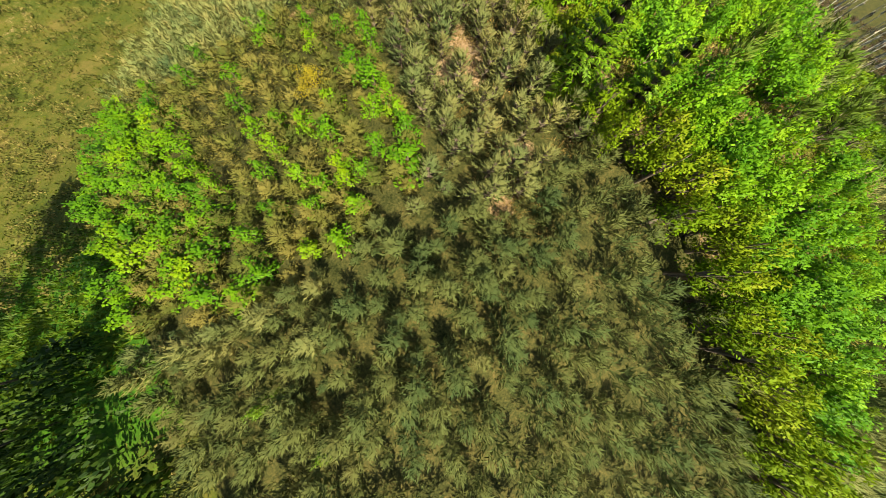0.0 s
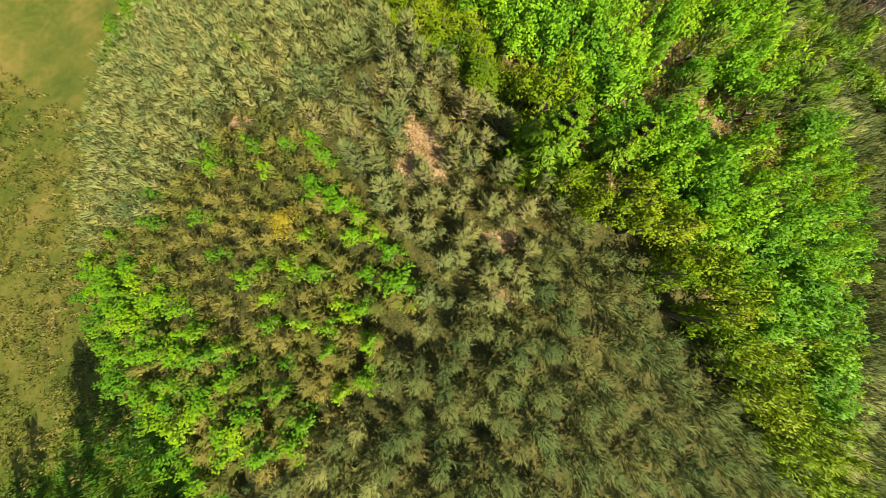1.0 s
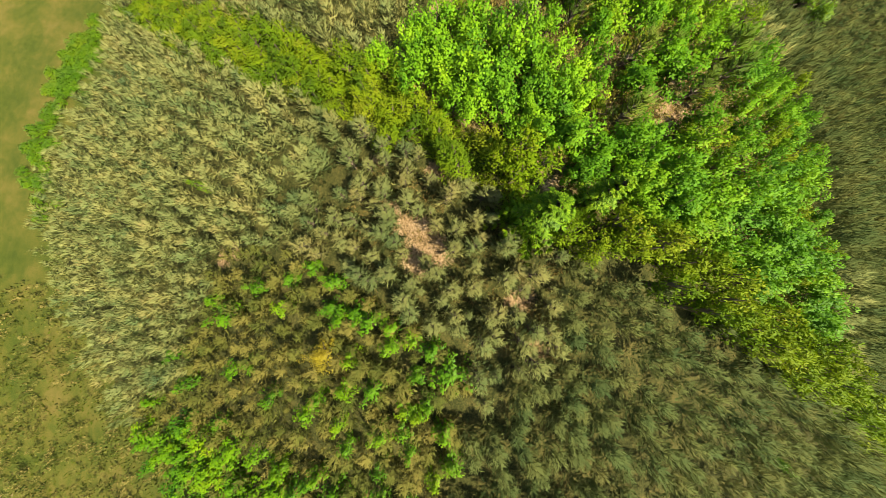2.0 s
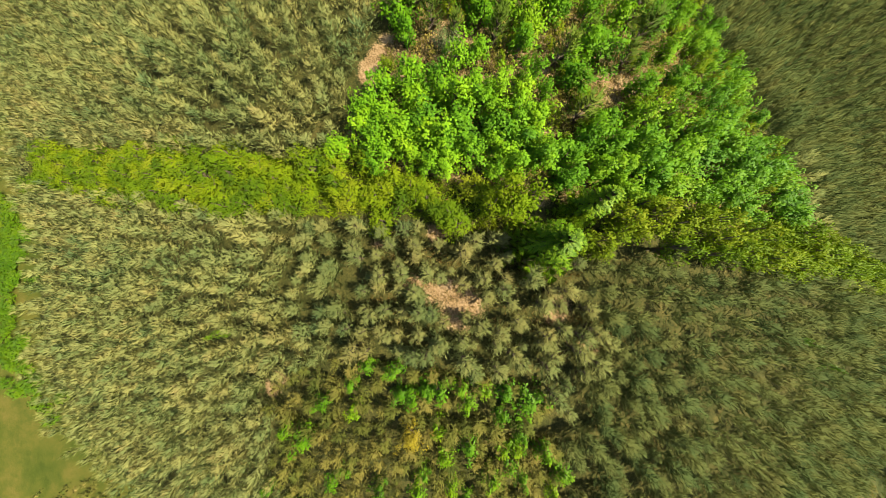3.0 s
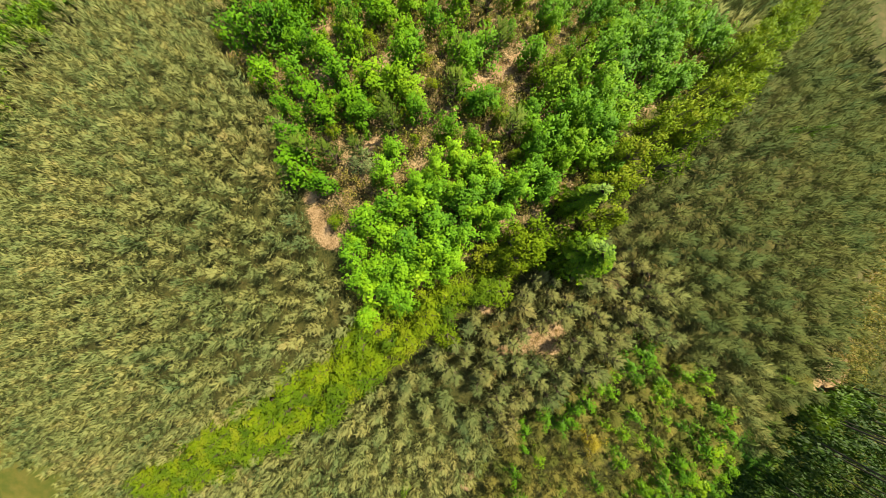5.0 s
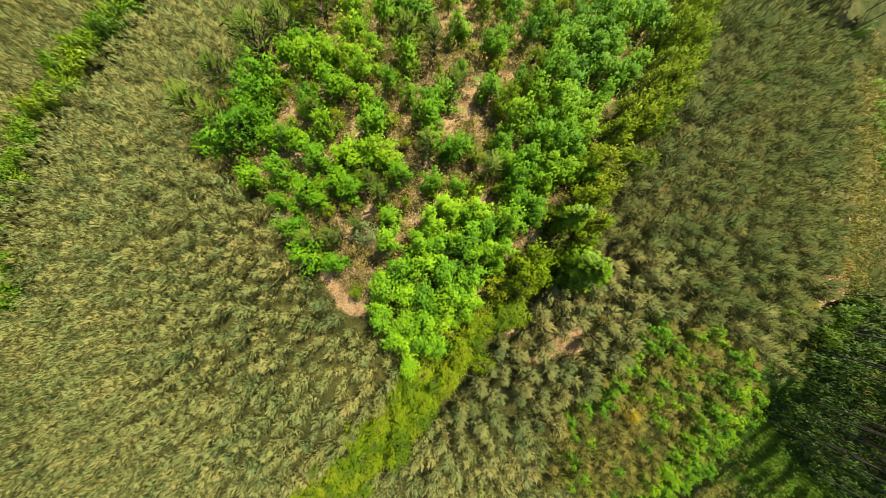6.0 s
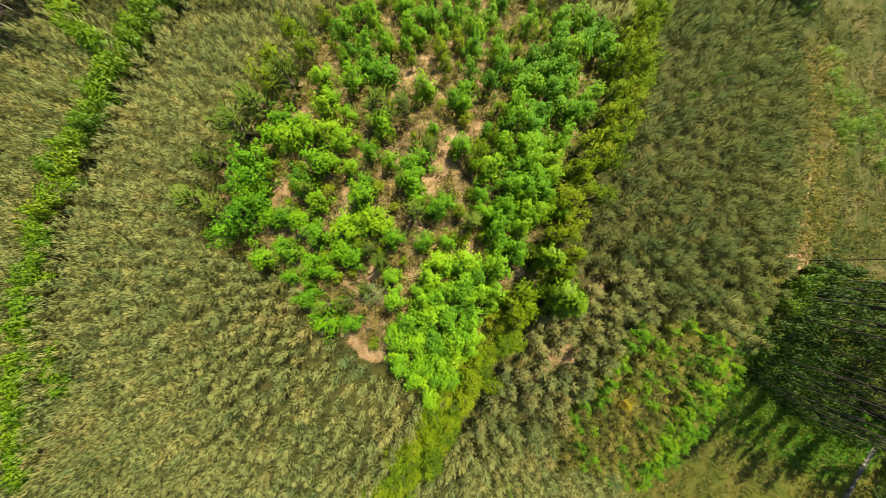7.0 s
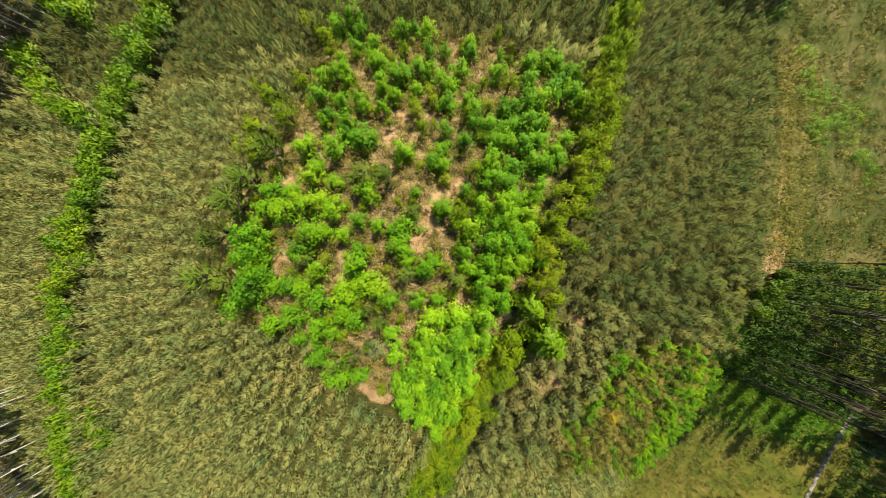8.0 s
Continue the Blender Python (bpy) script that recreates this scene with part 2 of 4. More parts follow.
M_HEATH = leaf_material("heath_leaves", [(0.05, (0.069, 0.088, 0.013)), (0.4, (0.150, 0.156, 0.022)), (0.7, (0.231, 0.188, 0.037)), (0.95, (0.338, 0.237, 0.075))], rough=0.6, through_light=0.3, patch=0.3, leafwise=0.5, spec=0.15)
# Near-black green: the shade inside the woods is put into the leaf colour.
M_UNDER_SHADED = leaf_material("shaded_undergrowth_leaves", [(0.05, (0.008, 0.027, 0.004)), (0.5, (0.025, 0.056, 0.006)), (0.9, (0.059, 0.095, 0.007))], rough=0.55, through_light=0.2, patch=0.2, leafwise=0.3, spec=0.12)
M_SHRUB = leaf_material("shrub_leaves", [(0.05, (0.050, 0.122, 0.006)), (0.5, (0.113, 0.215, 0.009)), (0.9, (0.203, 0.269, 0.010))], rough=0.5, through_light=0.35, patch=0.12, leafwise=0.3, treewise=0.3, spec=0.25)
M_EDGE_SHRUB = leaf_material("edge_shrub_leaves", [(0.05, (0.026, 0.069, 0.006)), (0.5, (0.058, 0.116, 0.007)), (0.9, (0.112, 0.154, 0.009))], rough=0.55, through_light=0.3, patch=0.12, leafwise=0.25, treewise=0.4, spec=0.15)
M_GRASS = leaf_material("grass_blades", [(0.05, (0.053, 0.090, 0.008)), (0.4, (0.095, 0.119, 0.013)), (0.75, (0.148, 0.132, 0.025)), (0.95, (0.200, 0.154, 0.042))], rough=0.7, through_light=0.4, patch=0.1, leafwise=0.5, spec=0.05)
M_MEADOW = leaf_material("meadow_tussock_blades", [(0.05, (0.048, 0.068, 0.015)), (0.4, (0.100, 0.110, 0.022)), (0.75, (0.167, 0.146, 0.043)), (0.95, (0.256, 0.195, 0.068))], rough=0.75, through_light=0.2, patch=0.2, leafwise=0.25, treewise=0.7, spec=0.04)
M_DRY = leaf_material("dry_grass", [(0.05, (0.110, 0.085, 0.020)), (0.5, (0.230, 0.155, 0.048)), (0.9, (0.37, 0.24, 0.10))], rough=0.65, patch=0.2, leafwise=0.5, spec=0.08)
M_TALL = leaf_material("tall_pine_needles", [(0.05, (0.025, 0.045, 0.022)), (0.5, (0.05, 0.075, 0.03)), (0.9, (0.09, 0.11, 0.045))], leafwise=0.5)
M_BARK = bark_material("young_bark", [(0.3, (0.05, 0.035, 0.024)), (0.7, (0.16, 0.115, 0.08))])
M_PINEBARK = bark_material("tall_pine_bark", [(0.3, (0.026, 0.021, 0.016)), (0.55, (0.066, 0.048, 0.034)), (0.75, (0.14, 0.095, 0.065))], 5.0)
M_DEAD = leaf_material("dead_bracken", [(0.05, (0.047, 0.032, 0.022)), (0.5, (0.101, 0.068, 0.043)), (0.9, (0.176, 0.115, 0.068))], rough=0.7, through_light=0.2, patch=0.2, leafwise=0.4, spec=0.1)
M_PALEBARK = bark_material("pale_bark", [(0.3, (0.10, 0.09, 0.075)), (0.45, (0.38, 0.35, 0.30)), (0.7, (0.58, 0.54, 0.47))], 6.0)
M_STONE = bark_material("pale_gravel", [(0.38, (0.050, 0.046, 0.030)), (0.52, (0.115, 0.10, 0.082)), (0.66, (0.27, 0.245, 0.215))], 0.9, 0.9)

# ---------------------------------------------------------------- mesh helpers


def raw_mesh(name, verts, faces, mat, smooth=False, plants=None, normals=None):
    """A mesh from arrays of corners and of faces that all have the same number of corners."""
    verts, faces = np.ascontiguousarray(verts, np.float32), np.ascontiguousarray(faces, np.int32)
    me = bpy.data.meshes.new(name)
    k = faces.shape[1]
    me.vertices.add(len(verts))
    me.loops.add(faces.size)
    me.polygons.add(len(faces))
    me.vertices.foreach_set("co", verts.ravel())
    me.loops.foreach_set("vertex_index", faces.ravel())
    me.polygons.foreach_set("loop_start", np.arange(0, faces.size, k, dtype=np.int32))
    if smooth:
        me.polygons.foreach_set("use_smooth", np.ones(len(faces), bool))
    me.update(calc_edges=True)
    me.materials.append(mat)
    if normals is not None:
        me.polygons.foreach_set("use_smooth", np.ones(len(faces), bool))
        me.normals_split_custom_set_from_vertices(np.ascontiguousarray(normals, np.float32))
    if plants is not None:
        me.attributes.new("plant", "FLOAT", "POINT").data.foreach_set("value", np.ascontiguousarray(plants, np.float32))
    return me


def rounded(v, f, share=0.78):
    """Turns the faces of a crown outwards and gives its corners normals that lean towards the crown's round outline."""
    mid = np.array([0, 0, 0.42 * v[:, 2].max()])
    out = unit(v - mid)
    flat = unit(np.cross(v[f[:, 1]] - v[f[:, 0]], v[f[:, 2]] - v[f[:, 0]]))
    turn = (flat * out[f].mean(1)).sum(1) < 0
    f = f.copy()
    f[turn] = f[turn][:, ::-1]
    flat[turn] *= -1
    own = np.zeros_like(v)
    own[f.ravel()] = np.repeat(flat, f.shape[1], 0)
    return f, unit(out * share + own * (1 - share) + [0, 0, 0.08])


def unit(v):
    return v / np.maximum(np.linalg.norm(v, axis=-1, keepdims=True), 1e-9)


def blades(at, along, up, length, width):
    """One narrow pointed blade at each place. Corners and three-cornered faces."""
    n = len(at)
    along = unit(along)
    side = unit(np.cross(along, up))
    length, width = np.broadcast_to(length, n)[:, None], np.broadcast_to(width, n)[:, None]
    v = np.stack([at + side * width * 0.5, at - side * width * 0.5, at + along * length], 1)
    return v.reshape(-1, 3), np.arange(3 * n).reshape(n, 3)


def leaves(at, along, up, length, width, fold=0.15):
    """One kite-shaped leaf at each place: its stem at `at`, its tip along `along`, its face towards `up`. Corners and four-cornered faces."""
    n = len(at)
    along = unit(along)
    side = unit(np.cross(along, up))
    nrm = np.cross(side, along)
    length, width = np.broadcast_to(length, n)[:, None], np.broadcast_to(width, n)[:, None]
    mid = at + along * length * 0.5
    v = np.stack([at, mid + side * width * 0.5 + nrm * width * fold, at + along * length, mid - side * width * 0.5 + nrm * width * fold], 1)
    return v.reshape(-1, 3), np.arange(4 * n).reshape(n, 4)


def joined(parts):
    vs, fs, k = [], [], 0
    for v, f in parts:
        vs.append(v)
        fs.append(f + k)
        k += len(v)
    return np.concatenate(vs), np.concatenate(fs)


def grown(limbs):
    """Limbs that grow out of the first of them, the trunk, as one connected mesh."""
    v, f = limbs[0]
    for lv, lf in limbs[1:]:
        near = int(((v[: len(limbs[0][0])] - lv[0]) ** 2).sum(1).argmin())
        f = np.concatenate([f, np.where(lf == 0, near, lf + len(v) - 1)])
        v = np.concatenate([v, lv[1:]])
    return v, f


def limb(path, radii, sides=6):
    """A tapered round limb along a path."""
    path = np.asarray(path, float)
    t = unit(np.gradient(path, axis=0))
    a = unit(np.cross(t, (0.31, 0.95, 0.12)))
    b = np.cross(t, a)
    ang = np.linspace(0, 2 * np.pi, sides, endpoint=False)
    ring = path[:, None] + (a[:, None] * np.cos(ang)[None, :, None] + b[:, None] * np.sin(ang)[None, :, None]) * np.asarray(radii)[:, None, None]
    n, f = len(path), []
    for i in range(n - 1):
        for j in range(sides):
            f.append((i * sides + j, i * sides + (j + 1) % sides, (i + 1) * sides + (j + 1) % sides, (i + 1) * sides + j))
    return ring.reshape(-1, 3), np.array(f)


def sphere_dirs(rng, n, low=-0.35):
    z = rng.uniform(low, 1, n)
    a = rng.uniform(0, 2 * np.pi, n)
    r = np.sqrt(1 - z * z)
    return np.stack([r * np.cos(a), r * np.sin(a), z], 1)


def pine_arrays(rng, height, grade):
    """A young pine: whorls of rising branches that end in thick needle shoots. grade 0 is the fullest. Returns crown and wood."""
    crown, wood = [], []
    k = height / 2.4
    levels, count, shoots, long, wide = ((6, 6, 19, 0.31, 0.055), (5, 5, 13, 0.35, 0.064), (4, 5, 8, 0.43, 0.088))[grade]
    top = np.array([rng.normal(0, 0.05) * height, rng.normal(0, 0.05) * height, height])
    wood.append(limb(np.linspace((0, 0, 0), top, 4), np.linspace(0.045, 0.012, 4) * k, 5))
    for w in range(levels):
        f = 0.18 + 0.76 * w / (levels - 1)
        base = top * f
        reach = height * (0.345 * (1 - f) ** 0.65 + 0.09)
        turn = rng.uniform(0, 6.28)
        for b in range(count):
            a = turn + b * 2 * np.pi / count + rng.normal(0, 0.25)
            rise = 0.30 + 0.95 * f + rng.normal(0, 0.15)
            d = unit(np.array([np.cos(a), np.sin(a), rise]))
            length = reach * rng.uniform(0.7, 1.25) * np.sqrt(1 + rise * rise) * 0.85
            tip = base + d * length + np.array([0, 0, 0.18 * length])
            if grade == 0:
                wood.append(limb(np.array([base, base + d * length * 0.55, tip]), (0.014, 0.010, 0.005), 3))
            ax = unit(tip - base)
            side = unit(np.cross(ax, (0, 0, 1)))
            up = np.cross(side, ax)
            s = rng.uniform(0.25, 0.98, shoots)
            s[-1] = 1.0
            at = base + (tip - base) * s[:, None] + rng.normal(0, 0.03, (shoots, 3))
            dirs = unit(ax * 0.7 + side * rng.normal(0, 0.55, (shoots, 1)) + [0, 0, (0.22, 0.45, 0.5)[grade]] + rng.normal(0, 0.2, (shoots, 3)))
            ln = long * rng.uniform(0.65, 1.2, shoots) * k
            face = up + rng.normal(0, 0.6, (shoots, 3))
            crown.append(blades(at, dirs, face, ln, wide * k))
    n = (9, 6, 4)[grade]
    dirs = unit(rng.normal(0, 0.30, (n, 3)) + np.array([0, 0, 1]))
    crown.append(blades(np.repeat(top[None] - [0, 0, 0.2], n, 0), dirs, rng.normal(0, 1, (n, 3)), long * 1.1 * k, wide * k))
    return joined(crown), grown(wood)


def clump(crown, normals, at, along, out, length, width, swell):
    """Adds leaves to a crown whose shading follows the swelling of their clump."""
    v, f = leaves(at, along, out, length, width)
    flat = unit(np.cross(v[f[:, 1]] - v[f[:, 0]], v[f[:, 2]] - v[f[:, 0]]))
    n = unit(swell * 0.76 + out * 0.24)
    turn = (flat * n).sum(1) < 0
    f = f.copy()
    f[turn] = f[turn][:, ::-1]
    crown.append((v, f))
    normals.append(np.repeat(n, 4, 0))


def lump_crown(rng, width, height, foot, lumps, per, leaf, spread=0.27, narrow=0.0, upright=0.5, low=-0.25):
    """A crown of leafy clumps over limbs, uneven, with gaps. Returns crown and limbs."""
    crown, normals, wood = [], [], []
    dirs = sphere_dirs(rng, lumps, low)
    rad = rng.uniform(0.45, 1.12, lumps)
    mid = foot + (height - foot) * 0.52
    c = dirs * rad[:, None] * np.array([width * 0.42, width * 0.42, (height - foot) * 0.46])
    c[:, :2] *= (1 - narrow * np.clip(c[:, 2:3] / max((height - foot) * 0.46, 0.1), -0.6, 1))
    c[:, 2] += mid
    stem = np.array([(0, 0, 0), (0.03 * width, 0, foot * 0.7), (0.0, 0.03 * width, mid), (0, 0, height * 0.82)])
    wood.append(limb(stem, np.array([0.035, 0.03, 0.022, 0.008]) * height, 6))
    for p in c[:: max(1, lumps // 9)]:
        s = np.array([0, 0, max(0.15, min(p[2] * 0.55, mid))])
        wood.append(limb(np.array([s, s * 0.45 + p * 0.55 + [0, 0, 0.06], p]), np.array([0.014, 0.009, 0.004]) * height, 4))
    for p in c:
        r = spread * width * rng.uniform(0.65, 1.15)
        d = sphere_dirs(rng, per, -0.4)
        at = p + d * r * rng.uniform(0.35, 1.0, per)[:, None]
        out = unit(d + np.array([0, 0, upright]) + rng.normal(0, 0.5, (per, 3)))
        along = unit(np.cross(out, rng.normal(0, 1, (per, 3))) + d * 0.5)
        swell = unit(d + unit(p - [0, 0, mid * 0.6]) * 0.7 + [0, 0, 0.2])
        clump(crown, normals, at, along, out, leaf * rng.uniform(0.7, 1.3, per) * (1.0 if leaf > 0.13 else 1.5), leaf * 0.72, swell)
    return (*joined(crown), np.concatenate(normals)), grown(wood)


def bough_crown(rng, width, height, boughs, lumps, per, leaf):
    """A bushy broadleaf tree: rising boughs of uneven length, each with clumps of leaves, so that the outline is broken by gaps."""
    crown, normals, wood = [], [], []
    wood.append(limb(np.array([(0, 0, 0), (0.02, 0.01, height * 0.3), (0, 0.03, height * 0.6), (0.03, 0, height * 0.86)]), np.array([0.032, 0.026, 0.018, 0.006]) * height, 6))
    turn = rng.uniform(0, 6.28)
    heads = []
    for b in range(boughs):
        f = (b + 0.5) / boughs
        a = turn + b * 2.4 + rng.normal(0, 0.3)
        z0 = height * (0.06 + 0.55 * f)
        reach = width * 0.5 * (1.12 - 0.75 * f ** 2) * rng.uniform(0.7, 1.2)
        rise = height * (0.10 + 0.34 * f) * rng.uniform(0.6, 1.3)
        s, tip = np.array([0, 0, z0]), np.array([np.cos(a) * reach, np.sin(a) * reach, z0 + rise])
        wood.append(limb(np.array([s, s * 0.5 + tip * 0.5 + [0, 0, 0.05], tip]), np.array([0.014, 0.009, 0.004]) * height, 4))
        for j in range(lumps):
            heads.append((s + (tip - s) * (0.40 + 0.62 * j / (lumps - 1)) + rng.normal(0, 0.07 * width, 3), width * 0.135 * rng.uniform(0.7, 1.3)))
    heads += [(np.array([0, 0, height * (0.80 + 0.09 * j)]) + rng.normal(0, 0.06 * width, 3), width * 0.13 * (1 - 0.2 * j)) for j in range(3)]
    for q, r in heads:
        d = sphere_dirs(rng, per, -0.5)
        at = q + d * r * rng.uniform(0.65, 1.0, (per, 1))
        out = unit(d * 0.8 + rng.normal(0, 0.25, (per, 3)) + [0, 0, 0.7])
        swell = unit(d + unit(q - [0, 0, height * 0.35]) * 0.6 + [0, 0, 0.45])
        clump(crown, normals, at, np.cross(out, rng.normal(0, 1, (per, 3))) + d * 0.6, out, leaf * rng.uniform(0.65, 1.3, per), leaf * 0.7, swell)
    return (*joined(crown), np.concatenate(normals)), grown(wood)


def conifer_arrays(rng, height, width, whorls, per):
    """A spruce: tiers of drooping boughs with needled side twigs."""
    crown, wood = [], []
    wood.append(limb(np.array([(0, 0, 0), (0, 0, height * 0.5), (0, 0, height)]), np.array([0.022, 0.014, 0.003]) * height, 7))
    for w in range(whorls):
        f = 0.08 + 0.9 * w / (whorls - 1)
        z, reach = height * f, width * 0.5 * (1 - f) ** 0.85 + 0.12
        turn = rng.uniform(0, 6.28)
        for b in range(per):
            a = turn + b * 2 * np.pi / per + rng.normal(0, 0.12)
            ln = reach * rng.uniform(0.8, 1.15)
            h = np.array([np.cos(a), np.sin(a), 0])
            s = np.linspace(0, 1, 5)[:, None]
            path = np.array([0, 0, z]) + h * s * ln + np.array([0, 0, 1]) * (0.30 * ln * (1 - f) * (s * 0.9 - s ** 2 * 1.3) + 0.5 * f * s * ln)
            wood.append(limb(path[::2], (0.02, 0.012, 0.005), 3))
            side = np.array([-h[1], h[0], 0])
            for k in range(1, 5):
                for sg in (-1, 1):
                    n = 10
                    at = np.repeat(path[k][None], n, 0) + rng.normal(0, 0.03, (n, 3))
                    d = h * 0.8 + side * sg * rng.uniform(0.4, 1.0, (n, 1)) + rng.normal(0, 0.18, (n, 3))
                    crown.append(leaves(at, d, np.array([0, 0, 1.0]) + rng.normal(0, 0.3, (n, 3)), ln * 0.28 * (1.15 - 0.16 * k) + 0.1, 0.075))
            crown.append(leaves(path[-1:], h[None], np.array([[0, 0, 1.0]]), 0.3, 0.1))
    return joined(crown), grown(wood)


def crown_mesh(name, crown, mat):
    """The mesh of a crown, with the shading that comes with it or that its round outline gives."""
    v, f, *n = crown
    if not n:
        f, normal = rounded(v, f)
        n = [normal]
    return raw_mesh(name, v, f, mat, normals=n[0])


def part(name, me, parent, label=""):
    ob = new(name, me)
    ob.parent = parent
    if label:
        tagged(ob, label)
    return ob


def tree(name, crown, wood, label, category, group, crown_name="crown"):
    """A tree of its own: an empty at its foot with trunk and crown."""
    e = tagged(new(name), label, category, group)
    e.empty_display_size = 0.3
    part("trunk", wood, e)
    part(crown_name, crown, e)
    return e


def plant(variants, spots, rng, sink=0.05):
    """Copies of the variants at spots (x, y, size against the variant); the variants themselves take the first spots."""
    for k, (x, y, s, h) in enumerate(spots):
        m = pose(x, y, float(ground(x, y)) - sink, rng.normal(0, 2.5), rng.normal(0, 2.5), rng.uniform(0, 360))
        src = variants[k % len(variants)]
        ob = src if k < len(variants) else copy_thing(src, m)
        ob.matrix_basis = m @ Matrix.Diagonal((s, s, h, 1))


def scattered(arrays, x, y, size, tall, rng):
    """One large set of corners and faces, with the plant each belongs to and its shading: the given plants set down at x, y in turn."""
    vs, fs, own, ns, base = [], [], [], [], 0
    pick = rng.integers(0, len(arrays), len(x))
    for k, (v, f, *n) in enumerate(arrays):
        i = np.nonzero(pick == k)[0]
        if not len(i):
            continue
        f, nrm = (f, n[0]) if n else rounded(v, f)
        a = rng.uniform(0, 2 * np.pi, len(i))
        ca, sa = np.cos(a)[:, None], np.sin(a)[:, None]
        ns.append(np.stack([nrm[None, :, 0] * ca - nrm[None, :, 1] * sa, nrm[None, :, 0] * sa + nrm[None, :, 1] * ca, np.repeat(nrm[None, :, 2], len(i), 0)], -1).reshape(-1, 3))
        px = (v[None, :, 0] * ca - v[None, :, 1] * sa) * size[i, None] + x[i, None]
        py = (v[None, :, 0] * sa + v[None, :, 1] * ca) * size[i, None] + y[i, None]
        pz = v[None, :, 2] * tall[i, None] + ground(x[i], y[i])[:, None] - 0.05
        vs.append(np.stack([px, py, pz], -1).reshape(-1, 3))
        fs.append((f[None] + (np.arange(len(i)) * len(v))[:, None, None] + base).reshape(-1, f.shape[1]))
        own.append(np.repeat(rng.uniform(0, 1, len(i)), len(v)))
        base += len(i) * len(v)
    return np.concatenate(vs), np.concatenate(fs), np.concatenate(own), np.concatenate(ns)


# ---------------------------------------------------------------- ground
def build_ground():
    inner = np.arange(-112, 112.1, 1.0)
    far = np.array([118, 128, 145, 175, 230, 330, 520, 900, 1600, 2600.0])
    ax = np.concatenate([-far[::-1], inner, far])
    gx, gy = np.meshgrid(ax, ax, indexing="ij")
    x, y = gx.ravel(), gy.ravel()
    z = ground(x, y)
    rough = np.array([noise.noise((a * 0.45, b * 0.45, 0.0)) * 0.10 + noise.noise((a * 1.3, b * 1.3, 4.0)) * 0.05 if abs(a) < 115 and abs(b) < 115 else 0.0 for a, b in zip(x, y)])
    z = z + rough
    n = len(ax)
    i = np.arange(n * n).reshape(n, n)
    f = np.stack([i[:-1, :-1], i[1:, :-1], i[1:, 1:], i[:-1, 1:]], -1).reshape(-1, 4)
    me = raw_mesh("ground", np.stack([x, y, z], 1), f, M_GROUND, True)
    sandy = np.zeros(len(x))
    for bx, by, br in BARE:
        sandy = np.maximum(sandy, np.clip(1.05 - (np.hypot(x - bx, y - by) + 5.0 * rough) / br * 0.55, 0, 1))
    sandy = np.maximum(sandy, 0.47 * inside(x, y, CLEARING))
    sandy = np.maximum(sandy, np.clip(0.36 - near_line(x, y, FAR_EDGE) / 14.0 * 0.36, 0, 1))
    sandy = np.maximum(sandy, np.clip(1.2 - np.hypot(x - 50.5, y - 7.5) / 3.4 * 0.5, 0, 1))
    sandy = np.maximum(sandy, np.clip(0.62 - near_line(x, y, [(49.0, 7), (50.3, 15), (51.8, 24), (54.0, 33), (57.5, 44)]) / 1.2 * 0.3, 0, 1))
    grassy = np.where(inside(x, y, BLOCK), 0.0, 1.0)
    grassy[(x < -60)] *= 0.25
    lush = np.clip(1.25 - near_line(x, y, WOOD_EDGE) / 14.0, 0, 1)
    mown = np.where((y > 4) & (x > 20), 0.85, 0.0)
    for name, val in (("sandy", sandy), ("grassy", grassy), ("mown", mown), ("lush", lush)):
        at = me.attributes.new(name, "FLOAT", "POINT")
        at.data.foreach_set("value", val.astype(np.float32))
    tagged(new("ground", me), "sloping ground of litter, sandy patches and rough meadow grass", "ground", kind="structure")


WOOD_EDGE = [(40, -13), (48, -18), (58, -22), (75, -30), (92, -37)]
TRACK = [(112, -24), (105, -33), (100.3, -38.4), (97.5, -46), (93.9, -57), (90, -70)]
FAR_EDGE = [(66, -59), (60, -57), (53.5, -63), (47, -71.5), (41.5, -79.5), (34, -88), (20, -103)]
build_ground()

# ---------------------------------------------------------------- pines of the planted block
R = np.random.default_rng(7)
ROW = radians(68)


def pine_spots():
    """Planting rows over the block, a little uneven, without the openings."""
    u, v = np.meshgrid(np.arange(-125, 125, 1.8), np.arange(-125, 125, 1.3))
    u, v = u.ravel() + R.normal(0, 0.36, u.size), v.ravel() + R.normal(0, 0.42, v.size)
    x, y = v * math.cos(ROW) - u * math.sin(ROW), v * math.sin(ROW) + u * math.cos(ROW)
    keep = inside(x, y, BLOCK) & ~inside(x, y, CLEARING) & (near_line(x, y, BIRCH_LINE) > np.where(y < -14, 2.6, 2.2)) & (near_line(x, y, HEDGE_LINE) > 2.2)
    for bx, by, br in BARE:
        keep &= np.hypot(x - bx, y - by) > br * 0.62
    thin = np.array([noise.noise((a * 0.42, b * 0.42, 3.0)) for a, b in zip(x, y)])
    keep &= R.uniform(0, 1, x.size) > np.where(thin < -0.48, 0.4, 0.02)
    return x[keep], y[keep]


px, py = pine_spots()
mixed = inside(px, py, MIXED)
near = ((px - 6) / 15.0) ** 2 + ((py + 7) / 11.0) ** 2 < 1
drop = mixed & (R.uniform(0, 1, px.size) < 0.03)

